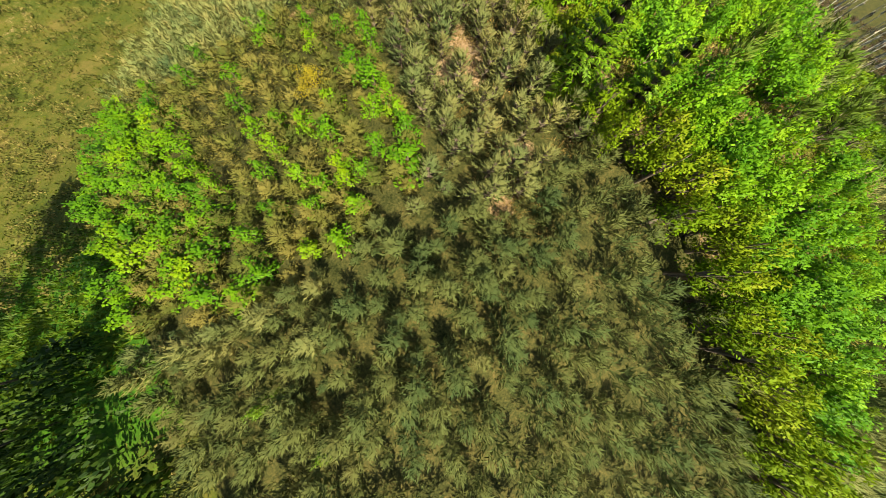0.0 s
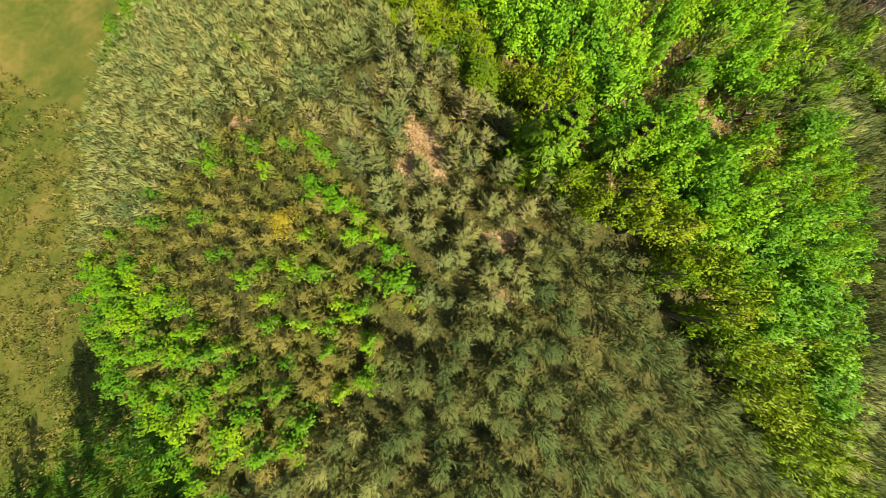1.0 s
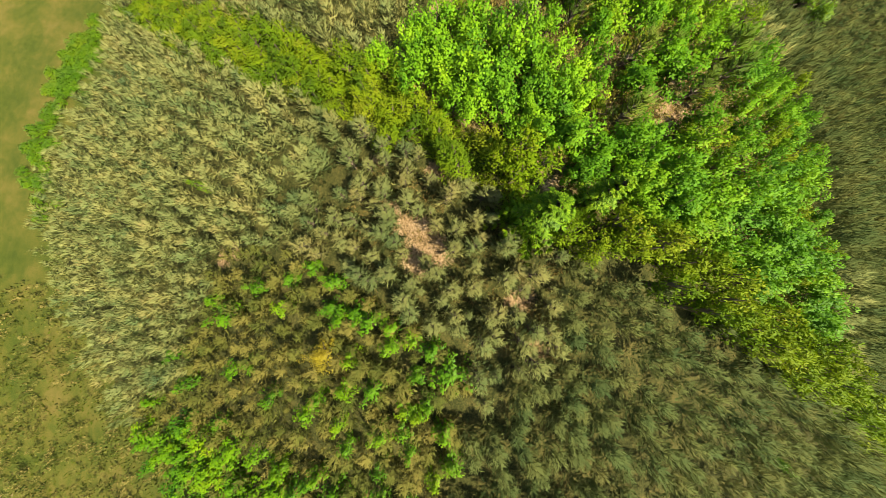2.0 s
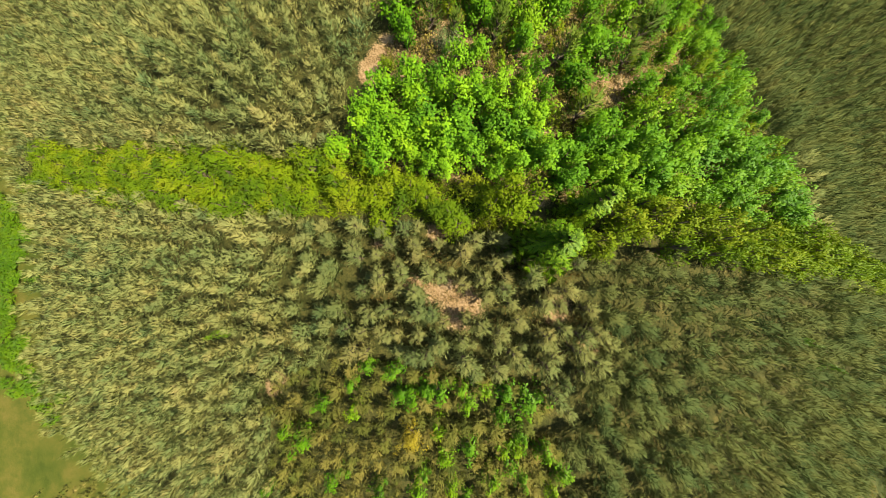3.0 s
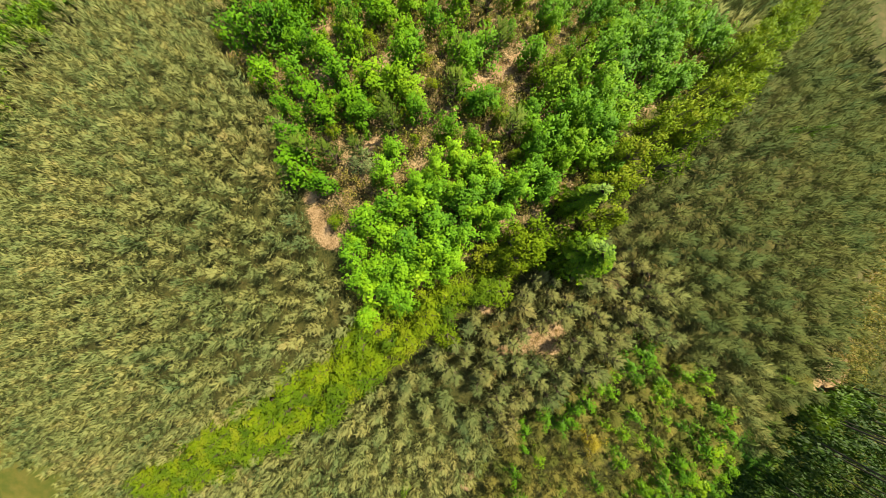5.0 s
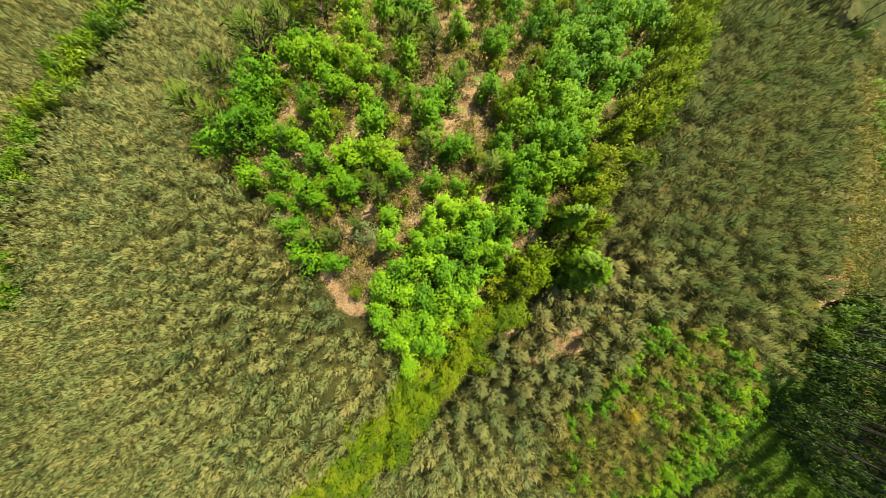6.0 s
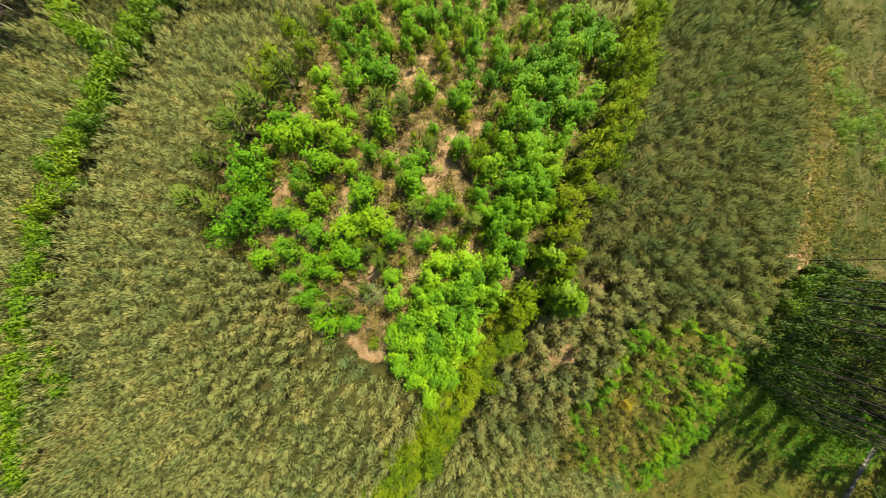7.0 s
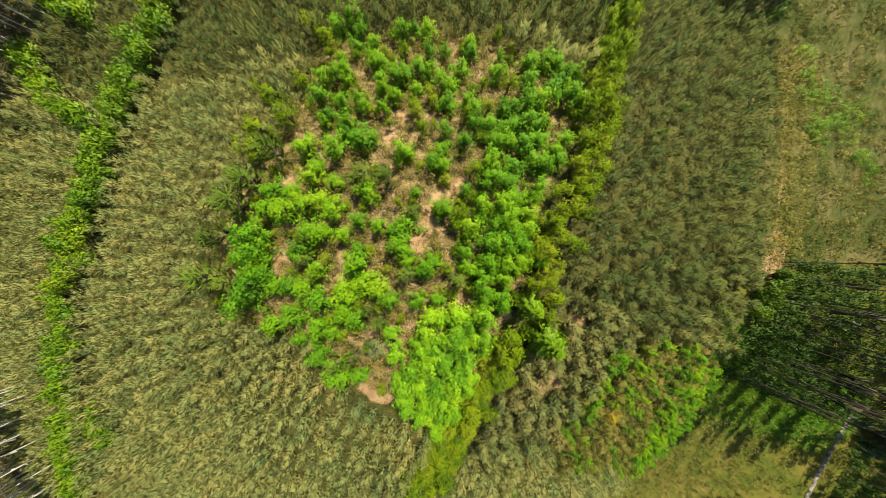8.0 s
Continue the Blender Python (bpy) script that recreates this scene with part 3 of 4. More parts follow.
fine_pines = [pine_arrays(np.random.default_rng(20 + k), 2.5, 0) for k in range(6)]
mid_pines = [pine_arrays(np.random.default_rng(40 + k), 2.5, 1)[0] for k in range(7)]
far_pines = [pine_arrays(np.random.default_rng(50 + k), 2.5, 2)[0] for k in range(7)]
size = np.where(R.uniform(0, 1, px.size) < 0.10, R.uniform(0.5, 0.75, px.size), R.uniform(0.88, 1.32, px.size))
tall = 0.58 * size * R.uniform(0.85, 1.15, px.size) * np.where(mixed, 0.62, 1.0) * (1 + 0.65 * np.clip((py - 32) / 10, 0, 1) * np.clip((px + 48) / 10, 0, 1) * np.clip((30 - px) / 10, 0, 1)) * (1 + 0.15 * np.clip((px - 29) / 6, 0, 1) * (py > -13) * (py < 70)) * (1 + 0.35 * np.clip((-70 - px) / 4, 0, 1))

pick = np.nonzero(near & ~mixed)[0][:230]
pine_variants = []
for k, ((cv, cf), (wv, wf)) in enumerate(fine_pines):
    pine_variants.append(tree("young_pine", crown_mesh("pine_crown", (cv, cf), M_PINE_MID), raw_mesh("pine_trunk", wv, wf, M_BARK),
                              "young olive-green pine with rising needle brushes, planted in rows", "pine tree", "planted young pines"))
plant(pine_variants, [(px[i], py[i], size[i], tall[i]) for i in pick], R)
rest = np.ones(px.size, bool)
rest[pick] = False
rest &= ~drop
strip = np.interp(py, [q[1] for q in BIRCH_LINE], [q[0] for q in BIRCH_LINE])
# Stands east of the strip and far north get the needles with painted shade.
shade_tint = ((px > strip) & (py + R.normal(0, 3.0, px.size) > -6.0)) | (py > 40 + 1.5 * np.sin(px * 0.3))
olive = ~shade_tint & (px > strip) & (py + R.normal(0, 4.0, px.size) > -20.0)
for name, some, mat, lab in (("pine_plantation", rest & ~mixed & ~shade_tint & ~olive, M_PINE, "dense rows of young grey-green pines"), ("pine_plantation", rest & ~mixed & olive, M_PINE_MID, "dense rows of olive-brown young pines"), ("pine_plantation", rest & ~mixed & shade_tint, M_PINE_SHADED, "dense rows of young pines with shade put into their needle colour"), ("dry_pine_thicket", rest & mixed, M_PINE_DRY, "thicket of brownish young pines between small oaks")):
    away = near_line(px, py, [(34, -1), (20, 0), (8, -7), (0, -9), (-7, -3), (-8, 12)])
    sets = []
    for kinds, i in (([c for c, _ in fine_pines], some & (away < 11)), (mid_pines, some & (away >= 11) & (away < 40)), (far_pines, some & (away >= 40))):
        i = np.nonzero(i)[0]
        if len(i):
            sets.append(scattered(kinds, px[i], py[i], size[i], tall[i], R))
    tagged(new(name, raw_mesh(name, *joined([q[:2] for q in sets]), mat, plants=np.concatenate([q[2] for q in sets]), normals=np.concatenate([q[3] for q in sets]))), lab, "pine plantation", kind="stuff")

# ---------------------------------------------------------------- oaks and birches of the clearing
OAKS_NORTH = [(-21.5, 46.8, 2.3), (-24.6, 45.4, 2.2), (-20.7, 43.2, 1.4), (-21.3, 41.2, 1.6), (-19.1, 41.4, 1.6), (-18.2, 38.4, 1.8), (-17.0, 37.3, 1.6), (-17.1, 34.2, 1.4), (-16.6, 32.8, 1.2), (-26.5, 36.1, 1.6), (-23.8, 36.3, 1.6), (-22.1, 36.6, 1.6),
    (-23.3, 38.9, 1.0), (-22.4, 34.2, 1.0), (-25.5, 32.6, 2.0), (-22.8, 31.4, 1.7), (-19.6, 32.0, 1.2), (-19.3, 30.2, 1.2), (-16.9, 30.1, 1.2), (-25.0, 28.8, 1.2), (-21.5, 28.3, 1.6), (-24.0, 30.1, 1.2), (-14.0, 43.1, 1.8), (-12.2, 43.8, 1.3),
    (-10.1, 42.6, 1.9), (-7.9, 38.7, 1.1), (-10.4, 38.3, 1.3), (-11.2, 36.4, 1.8), (-9.9, 35.6, 1.4), (-4.8, 40.3, 1.4)]
OAKS_NORTHEAST = [(-4.4, 37.7, 1.3), (-6.3, 35.2, 1.8), (-0.3, 37.0, 1.0), (-0.8, 34.5, 1.6), (-15.1, 35.0, 1.7), (-13.9, 34.6, 1.8), (-11.8, 33.0, 1.4), (-8.3, 32.7, 1.6), (-7.1, 32.0, 1.5), (-7.5, 30.0, 1.8), (-5.2, 30.0, 1.4), (-4.3, 28.9, 1.7),
    (-15.4, 31.8, 1.4), (4.0, 35.6, 1.8), (5.8, 37.0, 1.9), (7.2, 36.0, 1.8), (8.0, 34.4, 1.5), (3.8, 32.8, 1.7), (7.3, 33.2, 1.6), (9.8, 34.2, 1.4), (2.6, 29.5, 1.9), (0.8, 28.7, 1.7), (4.5, 29.5, 1.9), (6.0, 31.4, 1.9),
    (8.3, 30.6, 1.9), (9.6, 29.7, 1.7), (-0.8, 28.2, 1.4)]
OAKS_WEST = [(-27.2, 25.1, 2.2), (-22.4, 24.3, 2.1), (-18.9, 25.4, 2.4), (-21.5, 27.1, 1.6), (-25.4, 21.6, 1.6), (-22.9, 21.5, 1.3), (-25.6, 20.0, 1.7), (-22.8, 19.2, 1.4), (-31.6, 19.5, 2.1), (-28.8, 18.2, 1.7), (-32.1, 16.3, 2.0), (-29.0, 16.6, 2.2),
    (-26.5, 16.9, 1.9), (-24.6, 17.3, 1.9), (-22.4, 16.1, 1.9), (-18.1, 18.2, 2.1), (-19.0, 14.6, 1.5), (-16.8, 13.6, 1.3), (-34.0, 13.2, 2.4), (-35.6, 12.4, 1.7), (-25.2, 13.6, 2.2), (-23.4, 13.2, 1.5), (-21.2, 13.2, 1.5), (-33.4, 11.2, 2.4),
    (-33.5, 9.1, 1.9), (-35.6, 9.8, 1.9), (-32.3, 7.6, 1.9), (-34.9, 7.5, 2.0), (-30.6, 6.5, 1.8), (-33.5, 6.0, 2.3), (-35.6, 4.1, 2.5)]
OAKS_MIDDLE = [(-13.4, 22.8, 1.8), (-9.0, 22.7, 1.6), (-9.7, 21.4, 1.4), (-8.1, 21.4, 1.4), (-8.3, 25.4, 1.3), (-5.7, 24.2, 1.4), (-2.7, 26.5, 1.8), (-4.6, 26.5, 1.3), (-11.8, 18.2, 1.0), (-8.6, 18.2, 1.2), (-8.2, 16.0, 1.8), (-5.7, 18.2, 1.1),
    (-13.1, 13.9, 2.2), (-5.4, 13.4, 2.0), (-15.2, 13.5, 1.2), (-13.5, 11.4, 2.1), (-11.3, 8.7, 1.8), (-9.6, 9.0, 1.6), (-11.7, 4.5, 1.4), (-13.1, 9.4, 1.2), (-9.2, 5.2, 1.2), (-28.8, 6.6, 1.5), (-26.4, 6.3, 1.9), (-24.0, 4.9, 1.9),
    (-27.4, 11.4, 1.5), (-26.8, 10.1, 1.5), (-24.4, 8.5, 1.5), (-19.6, 9.6, 2.1), (-18.9, 11.1, 1.3), (-21.5, 12.1, 1.7)]
OAKS_EAST = [(-2.1, 24.9, 1.8), (-0.1, 25.8, 2.0), (2.2, 27.1, 1.9), (3.7, 26.5, 1.8), (-1.0, 23.8, 1.9), (1.2, 23.7, 2.1), (3.4, 24.2, 1.9), (-2.5, 21.5, 1.9), (-0.3, 21.4, 1.9), (2.6, 21.7, 2.1), (4.0, 21.4, 1.7), (6.9, 24.3, 1.6),
    (6.0, 21.6, 1.5), (-2.9, 18.6, 2.1), (-0.4, 18.9, 2.0), (-1.9, 16.7, 1.8), (0.2, 16.7, 1.9), (2.1, 17.1, 1.6), (-3.6, 16.0, 1.7), (-0.5, 15.0, 1.9), (1.6, 15.0, 1.8), (-2.6, 13.9, 1.7), (-0.2, 13.1, 1.8), (1.6, 13.1, 1.7),
    (-4.2, 14.2, 1.3), (3.2, 18.6, 1.5), (5.6, 23.1, 1.5)]
OAKS_SOUTH = [(-27.9, 2.6, 1.8), (-31.3, 1.3, 1.8), (-27.3, -0.1, 1.3), (-24.0, 1.3, 1.9), (-22.6, 0.6, 1.5), (-20.3, 5.7, 2.5), (-18.7, 6.8, 2.1), (-17.0, 5.8, 1.8), (-21.4, 2.9, 2.2), (-19.6, 2.2, 1.8), (-18.1, 1.4, 1.8), (-24.9, -1.0, 1.0),
    (-24.9, -2.8, 1.8), (-22.0, -5.0, 2.4), (-19.1, -5.0, 1.6), (-15.2, 4.8, 1.5), (-15.2, 0.9, 1.5), (-14.6, -2.1, 1.6)]
OAKS_DENSE_EAST = [(-3.0, 11.5, 1.8), (-1.2, 11.8, 1.8), (0.8, 11.5, 1.9), (2.0, 9.7, 1.6), (-3.3, 9.4, 1.7), (-1.2, 9.4, 1.8), (0.5, 9.1, 1.6), (-3.7, 7.3, 1.7), (-1.9, 7.0, 1.7), (-3.0, 4.9, 1.8), (-1.4, 4.9, 1.4), (-3.2, 2.7, 1.8),
    (-1.7, 2.0, 1.6), (-3.9, 0.2, 1.6), (-2.3, -0.7, 1.5), (-4.2, -1.7, 1.3), (-6.1, 10.4, 1.4), (-5.1, 8.7, 1.4)]
OAKS_DENSE_SOUTH = [(-9.2, 2.4, 1.7), (-7.5, 3.1, 1.8), (-5.7, 2.0, 1.7), (-11.0, 0.9, 1.6), (-11.7, -1.2, 1.8), (-9.6, -0.5, 1.9), (-7.5, -0.2, 1.9), (-5.3, -0.5, 1.8), (-12.8, -3.5, 1.8), (-10.6, -3.2, 2.0), (-8.5, -2.8, 2.0), (-6.4, -3.1, 1.8),
    (-13.9, -5.9, 1.9), (-11.8, -5.9, 2.0), (-9.6, -5.5, 2.0), (-7.4, -5.5, 2.0), (-5.6, -5.5, 1.6), (-13.7, -8.9, 1.6), (-11.4, -8.9, 1.9), (-9.2, -8.5, 2.0), (-7.4, -7.9, 1.8), (-12.2, -11.1, 1.5), (-10.4, -11.3, 1.8), (-8.5, -10.6, 1.7),
    (-10.4, -13.8, 1.4)]
BIRCH_CLEARING = [(-28.4, 45.7, 3.1), (-26.1, 42.6, 2.7), (-33.1, 33.4, 2.9), (-35.5, 34.8, 2.2), (-30.4, 29.7, 2.8), (-29.2, 35.5, 2.2), (-13.7, 38.8, 2.0), (-0.4, 41.5, 1.6), (-10.2, 32.0, 1.7), (0.6, 32.5, 1.9), (-4.4, 32.1, 1.6), (-5.3, 28.3, 1.8),
    (-2.6, 29.1, 1.8), (-11.7, 28.7, 1.8), (-12.3, 30.4, 1.6), (-2.8, 33.1, 1.3), (-11.2, 26.6, 1.9), (-4.7, 20.7, 1.7), (-5.0, 17.1, 1.7), (-6.5, 15.5, 2.1), (-7.0, 14.1, 1.8), (4.8, 26.3, 1.5), (-34.0, 27.8, 3.6), (-35.4, 25.2, 3.2)]
BIRCH_WEST = [(-31.3, 24.4, 2.7), (-34.9, 20.8, 3.1), (-36.9, 16.8, 3.4), (-17.7, 20.1, 2.3), (-15.5, 20.1, 1.9), (-39.3, 13.6, 2.7), (-19.3, 19.9, 1.6), (-39.7, 7.7, 3.4), (-22.7, -3.2, 1.6), (-20.0, -2.3, 1.6), (-16.3, 2.6, 1.6), (-12.1, 16.1, 1.6),
    (-13.1, 8.0, 1.7), (-6.8, 7.3, 1.8), (-14.9, 11.4, 1.2), (-17.7, 4.0, 1.3), (-25.7, 9.9, 1.3), (-37.5, 6.7, 2.4), (-18.1, -0.7, 1.2)]

oak_arrays = [bough_crown(np.random.default_rng(60 + k), 2.0, 2.35, 11, 4, 23, 0.18) for k in range(6)]
oak_variants = [tree("young_oak", crown_mesh("oak_crown", c, M_OAK), raw_mesh("oak_trunk", *w, M_BARK),
                     "young oak with a bushy bright green leafy crown", "oak tree", "young oaks of the clearing") for c, w in oak_arrays]
oaks = [o for some in (OAKS_NORTH, OAKS_NORTHEAST, OAKS_WEST, OAKS_MIDDLE, OAKS_EAST, OAKS_SOUTH, OAKS_DENSE_EAST, OAKS_DENSE_SOUTH) for o in some]
for x, y, d in OAKS_DENSE_EAST + OAKS_DENSE_SOUTH:
    oaks.append((x + R.normal(0, 0.7), y + R.normal(0, 0.7), d * R.uniform(0.6, 0.95)))
oaks = [(x + R.normal(0, 0.22), y + R.normal(0, 0.22), d) for x, y, d in oaks]
oaks = [o for o in oaks if all(math.hypot(o[0] - a, o[1] - b) > 0.75 * c + 0.25 * o[2] for a, b, c in BARE) and math.hypot(o[0] - 0.1, o[1] - 2.0) > 1.7 and math.hypot(o[0] - 1.4, o[1] - 4.2) > 1.5]
lime_oaks = [tree("young_oak", crown_mesh("lime_oak_crown", c, M_OAK_LIME), raw_mesh("lime_oak_trunk", *w, M_BARK),
                  "young oak with yellow-green leaves in a dense stand", "oak tree", "dense oaks at the tip of the clearing") for c, w in oak_arrays]
for variants, south in ((oak_variants, False), (lime_oaks, True)):
    plant(variants, [(x, y, d / 2.0 * 1.5, (0.56 + 0.47 * d / 2.0) * R.uniform(0.85, 1.2)) for x, y, d in oaks if (y < 3.5 and x > -16) == south], R)

feather = [pine_arrays(np.random.default_rng(90 + k), 2.5, 0) for k in range(3)]
feather_variants = [tree("young_pine", crown_mesh("feather_crown", c, M_FEATHER), raw_mesh("feather_trunk", *w, M_BARK),
                         "larger feathery dark green pine at the edge of the clearing", "pine tree", "larger pines at the clearing") for c, w in feather]
plant(feather_variants, [(x, y, d / 2.0 * 1.75, (0.5 + 0.42 * d / 2.0) * R.uniform(1.1, 1.35)) for x, y, d in BIRCH_WEST], R)
birch_arrays = [lump_crown(np.random.default_rng(80 + k), 2.0, 3.4, 0.1, 30, 24, 0.13, spread=0.19, narrow=0.45, upright=0.3, low=-0.9) for k in range(5)]
birch_variants = [tree("young_birch", crown_mesh("birch_crown", c, M_BIRCH), raw_mesh("birch_trunk", *w, M_BARK),
                       "slender young birch with fine olive-yellow leaves", "birch tree", "young birches") for c, w in birch_arrays]
spots = [(x, y, d / 2.0 * 1.15, (0.45 + 0.36 * d / 2.0) * R.uniform(0.9, 1.1)) for x, y, d in BIRCH_CLEARING]
low_spots = []
while len(spots) < 150:
    x, y = R.uniform(-42, 10), R.uniform(-8, 45)
    if inside(x, y, CLEARING) and near_line(x, y, [(-4, -2), (0, 8), (2, 24)]) > 3.5 and all(math.hypot(x - a, y - b) > 1.1 * c for a, b, c in BARE) and all(math.hypot(x - o[0], y - o[1]) > 1.2 for o in spots):
        spots.append((x, y, R.uniform(0.55, 0.95), R.uniform(0.3, 0.58)))
for (x0, y0), (x1, y1) in zip(BIRCH_LINE, BIRCH_LINE[1:]):
    n = max(2, int(math.hypot(x1 - x0, y1 - y0) / (0.52 if y0 < -14 else 0.75)))
    for k in range(n):
        s = (k + R.uniform(-0.3, 0.3)) / n
        side = R.uniform(-2.1, 2.1) * (1.45 if y0 < -14 else 1.0)
        nx, ny = -(y1 - y0) / math.hypot(x1 - x0, y1 - y0), (x1 - x0) / math.hypot(x1 - x0, y1 - y0)
        x, y = x0 + (x1 - x0) * s + nx * side, y0 + (y1 - y0) * s + ny * side
        if math.hypot(x - 3.4, y) > 2.6 and math.hypot(x - 0.1, y - 2.0) > 2.1 and math.hypot(x - 1.4, y - 4.2) > 1.8:
            if y < -3:
                low_spots.append((x, y, R.uniform(1.1, 1.65), R.uniform(0.42, 0.6)))
            else:
                spots.append((x, y, R.uniform(1.1, 1.55), R.uniform(0.8, 1.15)))
plant(birch_variants, spots, R)
lime_variants = [tree("birch_sapling", crown_mesh("sapling_crown", c, M_LIME), raw_mesh("sapling_trunk", *w, M_BARK),
                      "low birch sapling with fine lime-green leaves in a strip between pines", "birch tree", "birch saplings of the strip") for c, w in birch_arrays]
plant(lime_variants, low_spots, R)

# single saplings among the pines
sprigs = [tree("birch_sapling", crown_mesh("sprig_crown", c, M_SHRUB), raw_mesh("sprig_trunk", *w, M_BARK), "single yellow-green sapling among the young pines", "birch tree", "lone saplings") for c, w in birch_arrays[:3]]
plant(sprigs, [(x, y, 0.55, 0.75) for x, y in [(20.8, 25.9), (2.6, -31.0), (32.0, 1.0), (31.1, 5.4), (25.1, 29.8)]], R)

# a pale willow on the bare ground near the tip of the clearing
c, w = lump_crown(np.random.default_rng(140), 3.0, 1.5, 0.05, 30, 34, 0.12, spread=0.17, upright=0.8)
willow = tree("willow_shrub", crown_mesh("willow_crown", c, M_SAGE), raw_mesh("willow_trunk", *w, M_BARK), "low pale sage-green willow shrub between bright oaks", "shrub", "")
willow.matrix_basis = pose(-17.4, -1.6, float(ground(-17.4, -1.6)) - 0.05)

# the spruce at the head of the clearing
c, w = conifer_arrays(np.random.default_rng(5), 5.0, 5.8, 11, 9)
spruce = tree("spruce", crown_mesh("spruce_crown", c, M_SPRUCE), raw_mesh("spruce_trunk", *w, M_BARK), "tiered spruce with yellow-green bough tips beside the oaks", "spruce tree", "")
spruce.matrix_basis = pose(3.4, 0.0, float(ground(3.4, 0.0)) - 0.05)

c, w = conifer_arrays(np.random.default_rng(6), 4.6, 3.6, 11, 7)
dark_spruce = tree("spruce", crown_mesh("dark_spruce_crown", c, M_SPRUCE), raw_mesh("dark_spruce_trunk", *w, M_BARK), "slender dark green spruce that shades a gap between the oaks", "spruce tree", "")
dark_spruce.matrix_basis = pose(1.4, 4.2, float(ground(1.4, 4.2)) - 0.05)

# ---------------------------------------------------------------- the mixed patch
SMALL_OAKS = [(14.7, -25.5, 1.3), (11.5, -22.2, 0.8), (12.8, -19.7, 0.8), (10.2, -18.9, 0.7), (9.0, -16.8, 0.8), (10.0, -14.6, 0.9), (12.7, -13.6, 1.1), (12.5, -11.3, 1.2), (12.9, -9.4, 0.9), (13.4, -7.7, 0.9), (12.4, -12.5, 0.9), (12.2, -14.7, 0.9),
    (15.6, -4.2, 1.8), (14.1, -6.0, 1.0), (16.3, -6.8, 0.8), (14.3, -9.3, 0.9), (17.9, -10.2, 1.0), (16.0, -12.4, 0.8), (18.7, -12.6, 0.9), (19.9, -14.9, 0.7), (21.4, -12.8, 0.8), (21.4, -9.2, 0.9), (18.9, -7.5, 0.9), (19.4, -6.3, 0.8),
    (20.2, -4.2, 0.9), (18.3, -5.7, 0.6), (22.4, -6.5, 0.7), (24.6, -8.8, 0.7), (22.6, -3.1, 1.0), (24.4, -4.4, 0.6), (28.0, -5.8, 1.1)]
SMALL_OAKS_EDGE = [(28.1, -18.2, 1.0), (31.9, -18.8, 1.0), (26.8, -14.1, 0.8), (23.3, -11.8, 0.8), (29.1, -27.9, 1.8), (28.0, -31.3, 1.7), (30.0, -24.7, 1.7), (31.8, -32.3, 1.5), (32.5, -26.9, 1.6), (27.9, -23.8, 1.4), (33.8, -17.7, 1.2), (32.5, -14.5, 1.2),
    (29.9, -12.7, 1.1), (25.7, -25.9, 0.9), (22.7, -30.7, 1.0), (20.3, -32.9, 0.9), (21.1, -19.7, 0.7)]
small_arrays = [bough_crown(np.random.default_rng(100 + k), 1.35, 1.9, 8, 3, 22, 0.14) for k in range(5)]
extra = []
while len(extra) < 66:
    x, y = R.uniform(8, 42), R.uniform(-40, -3)
    if inside(x, y, MIXED) and R.uniform() < (0.03 + max(0.0, (x - 24) / 15) ** 1.5) and all(math.hypot(x - a, y - b) > 0.8 for a, b, _ in extra):
        extra.append((x, y, R.uniform(0.7, 1.2) + (0.5 if x > 30 else 0)))
small_variants = [tree("small_oak", crown_mesh("small_oak_crown", c, M_SMALL_OAK), raw_mesh("small_oak_trunk", *w, M_BARK),
                       "small bright green oak growing among brownish pines", "oak tree", "small oaks of the mixed patch") for c, w in small_arrays]
plant(small_variants, [(x - 1.6 * min(max((x - 26) / 8, 0), 1), y, 2.0 if d > 1.75 and x < 20 else min(max(d, 0.78) * 1.32, 1.75), R.uniform(0.75, 1.0)) for x, y, d in SMALL_OAKS + SMALL_OAKS_EDGE + extra], R)
c, w = bough_crown(np.random.default_rng(130), 2.3, 3.0, 12, 4, 40, 0.12)
yellow = tree("yellow_shrub", crown_mesh("yellow_crown", c, M_YELLOW), raw_mesh("yellow_trunk", *w, M_BARK), "shrub with golden yellow leaves among the small oaks", "shrub", "")
yellow.matrix_basis = pose(15.9, -14.6, float(ground(15.9, -14.6))) @ Matrix.Diagonal((1.15, 1.15, 0.66, 1))

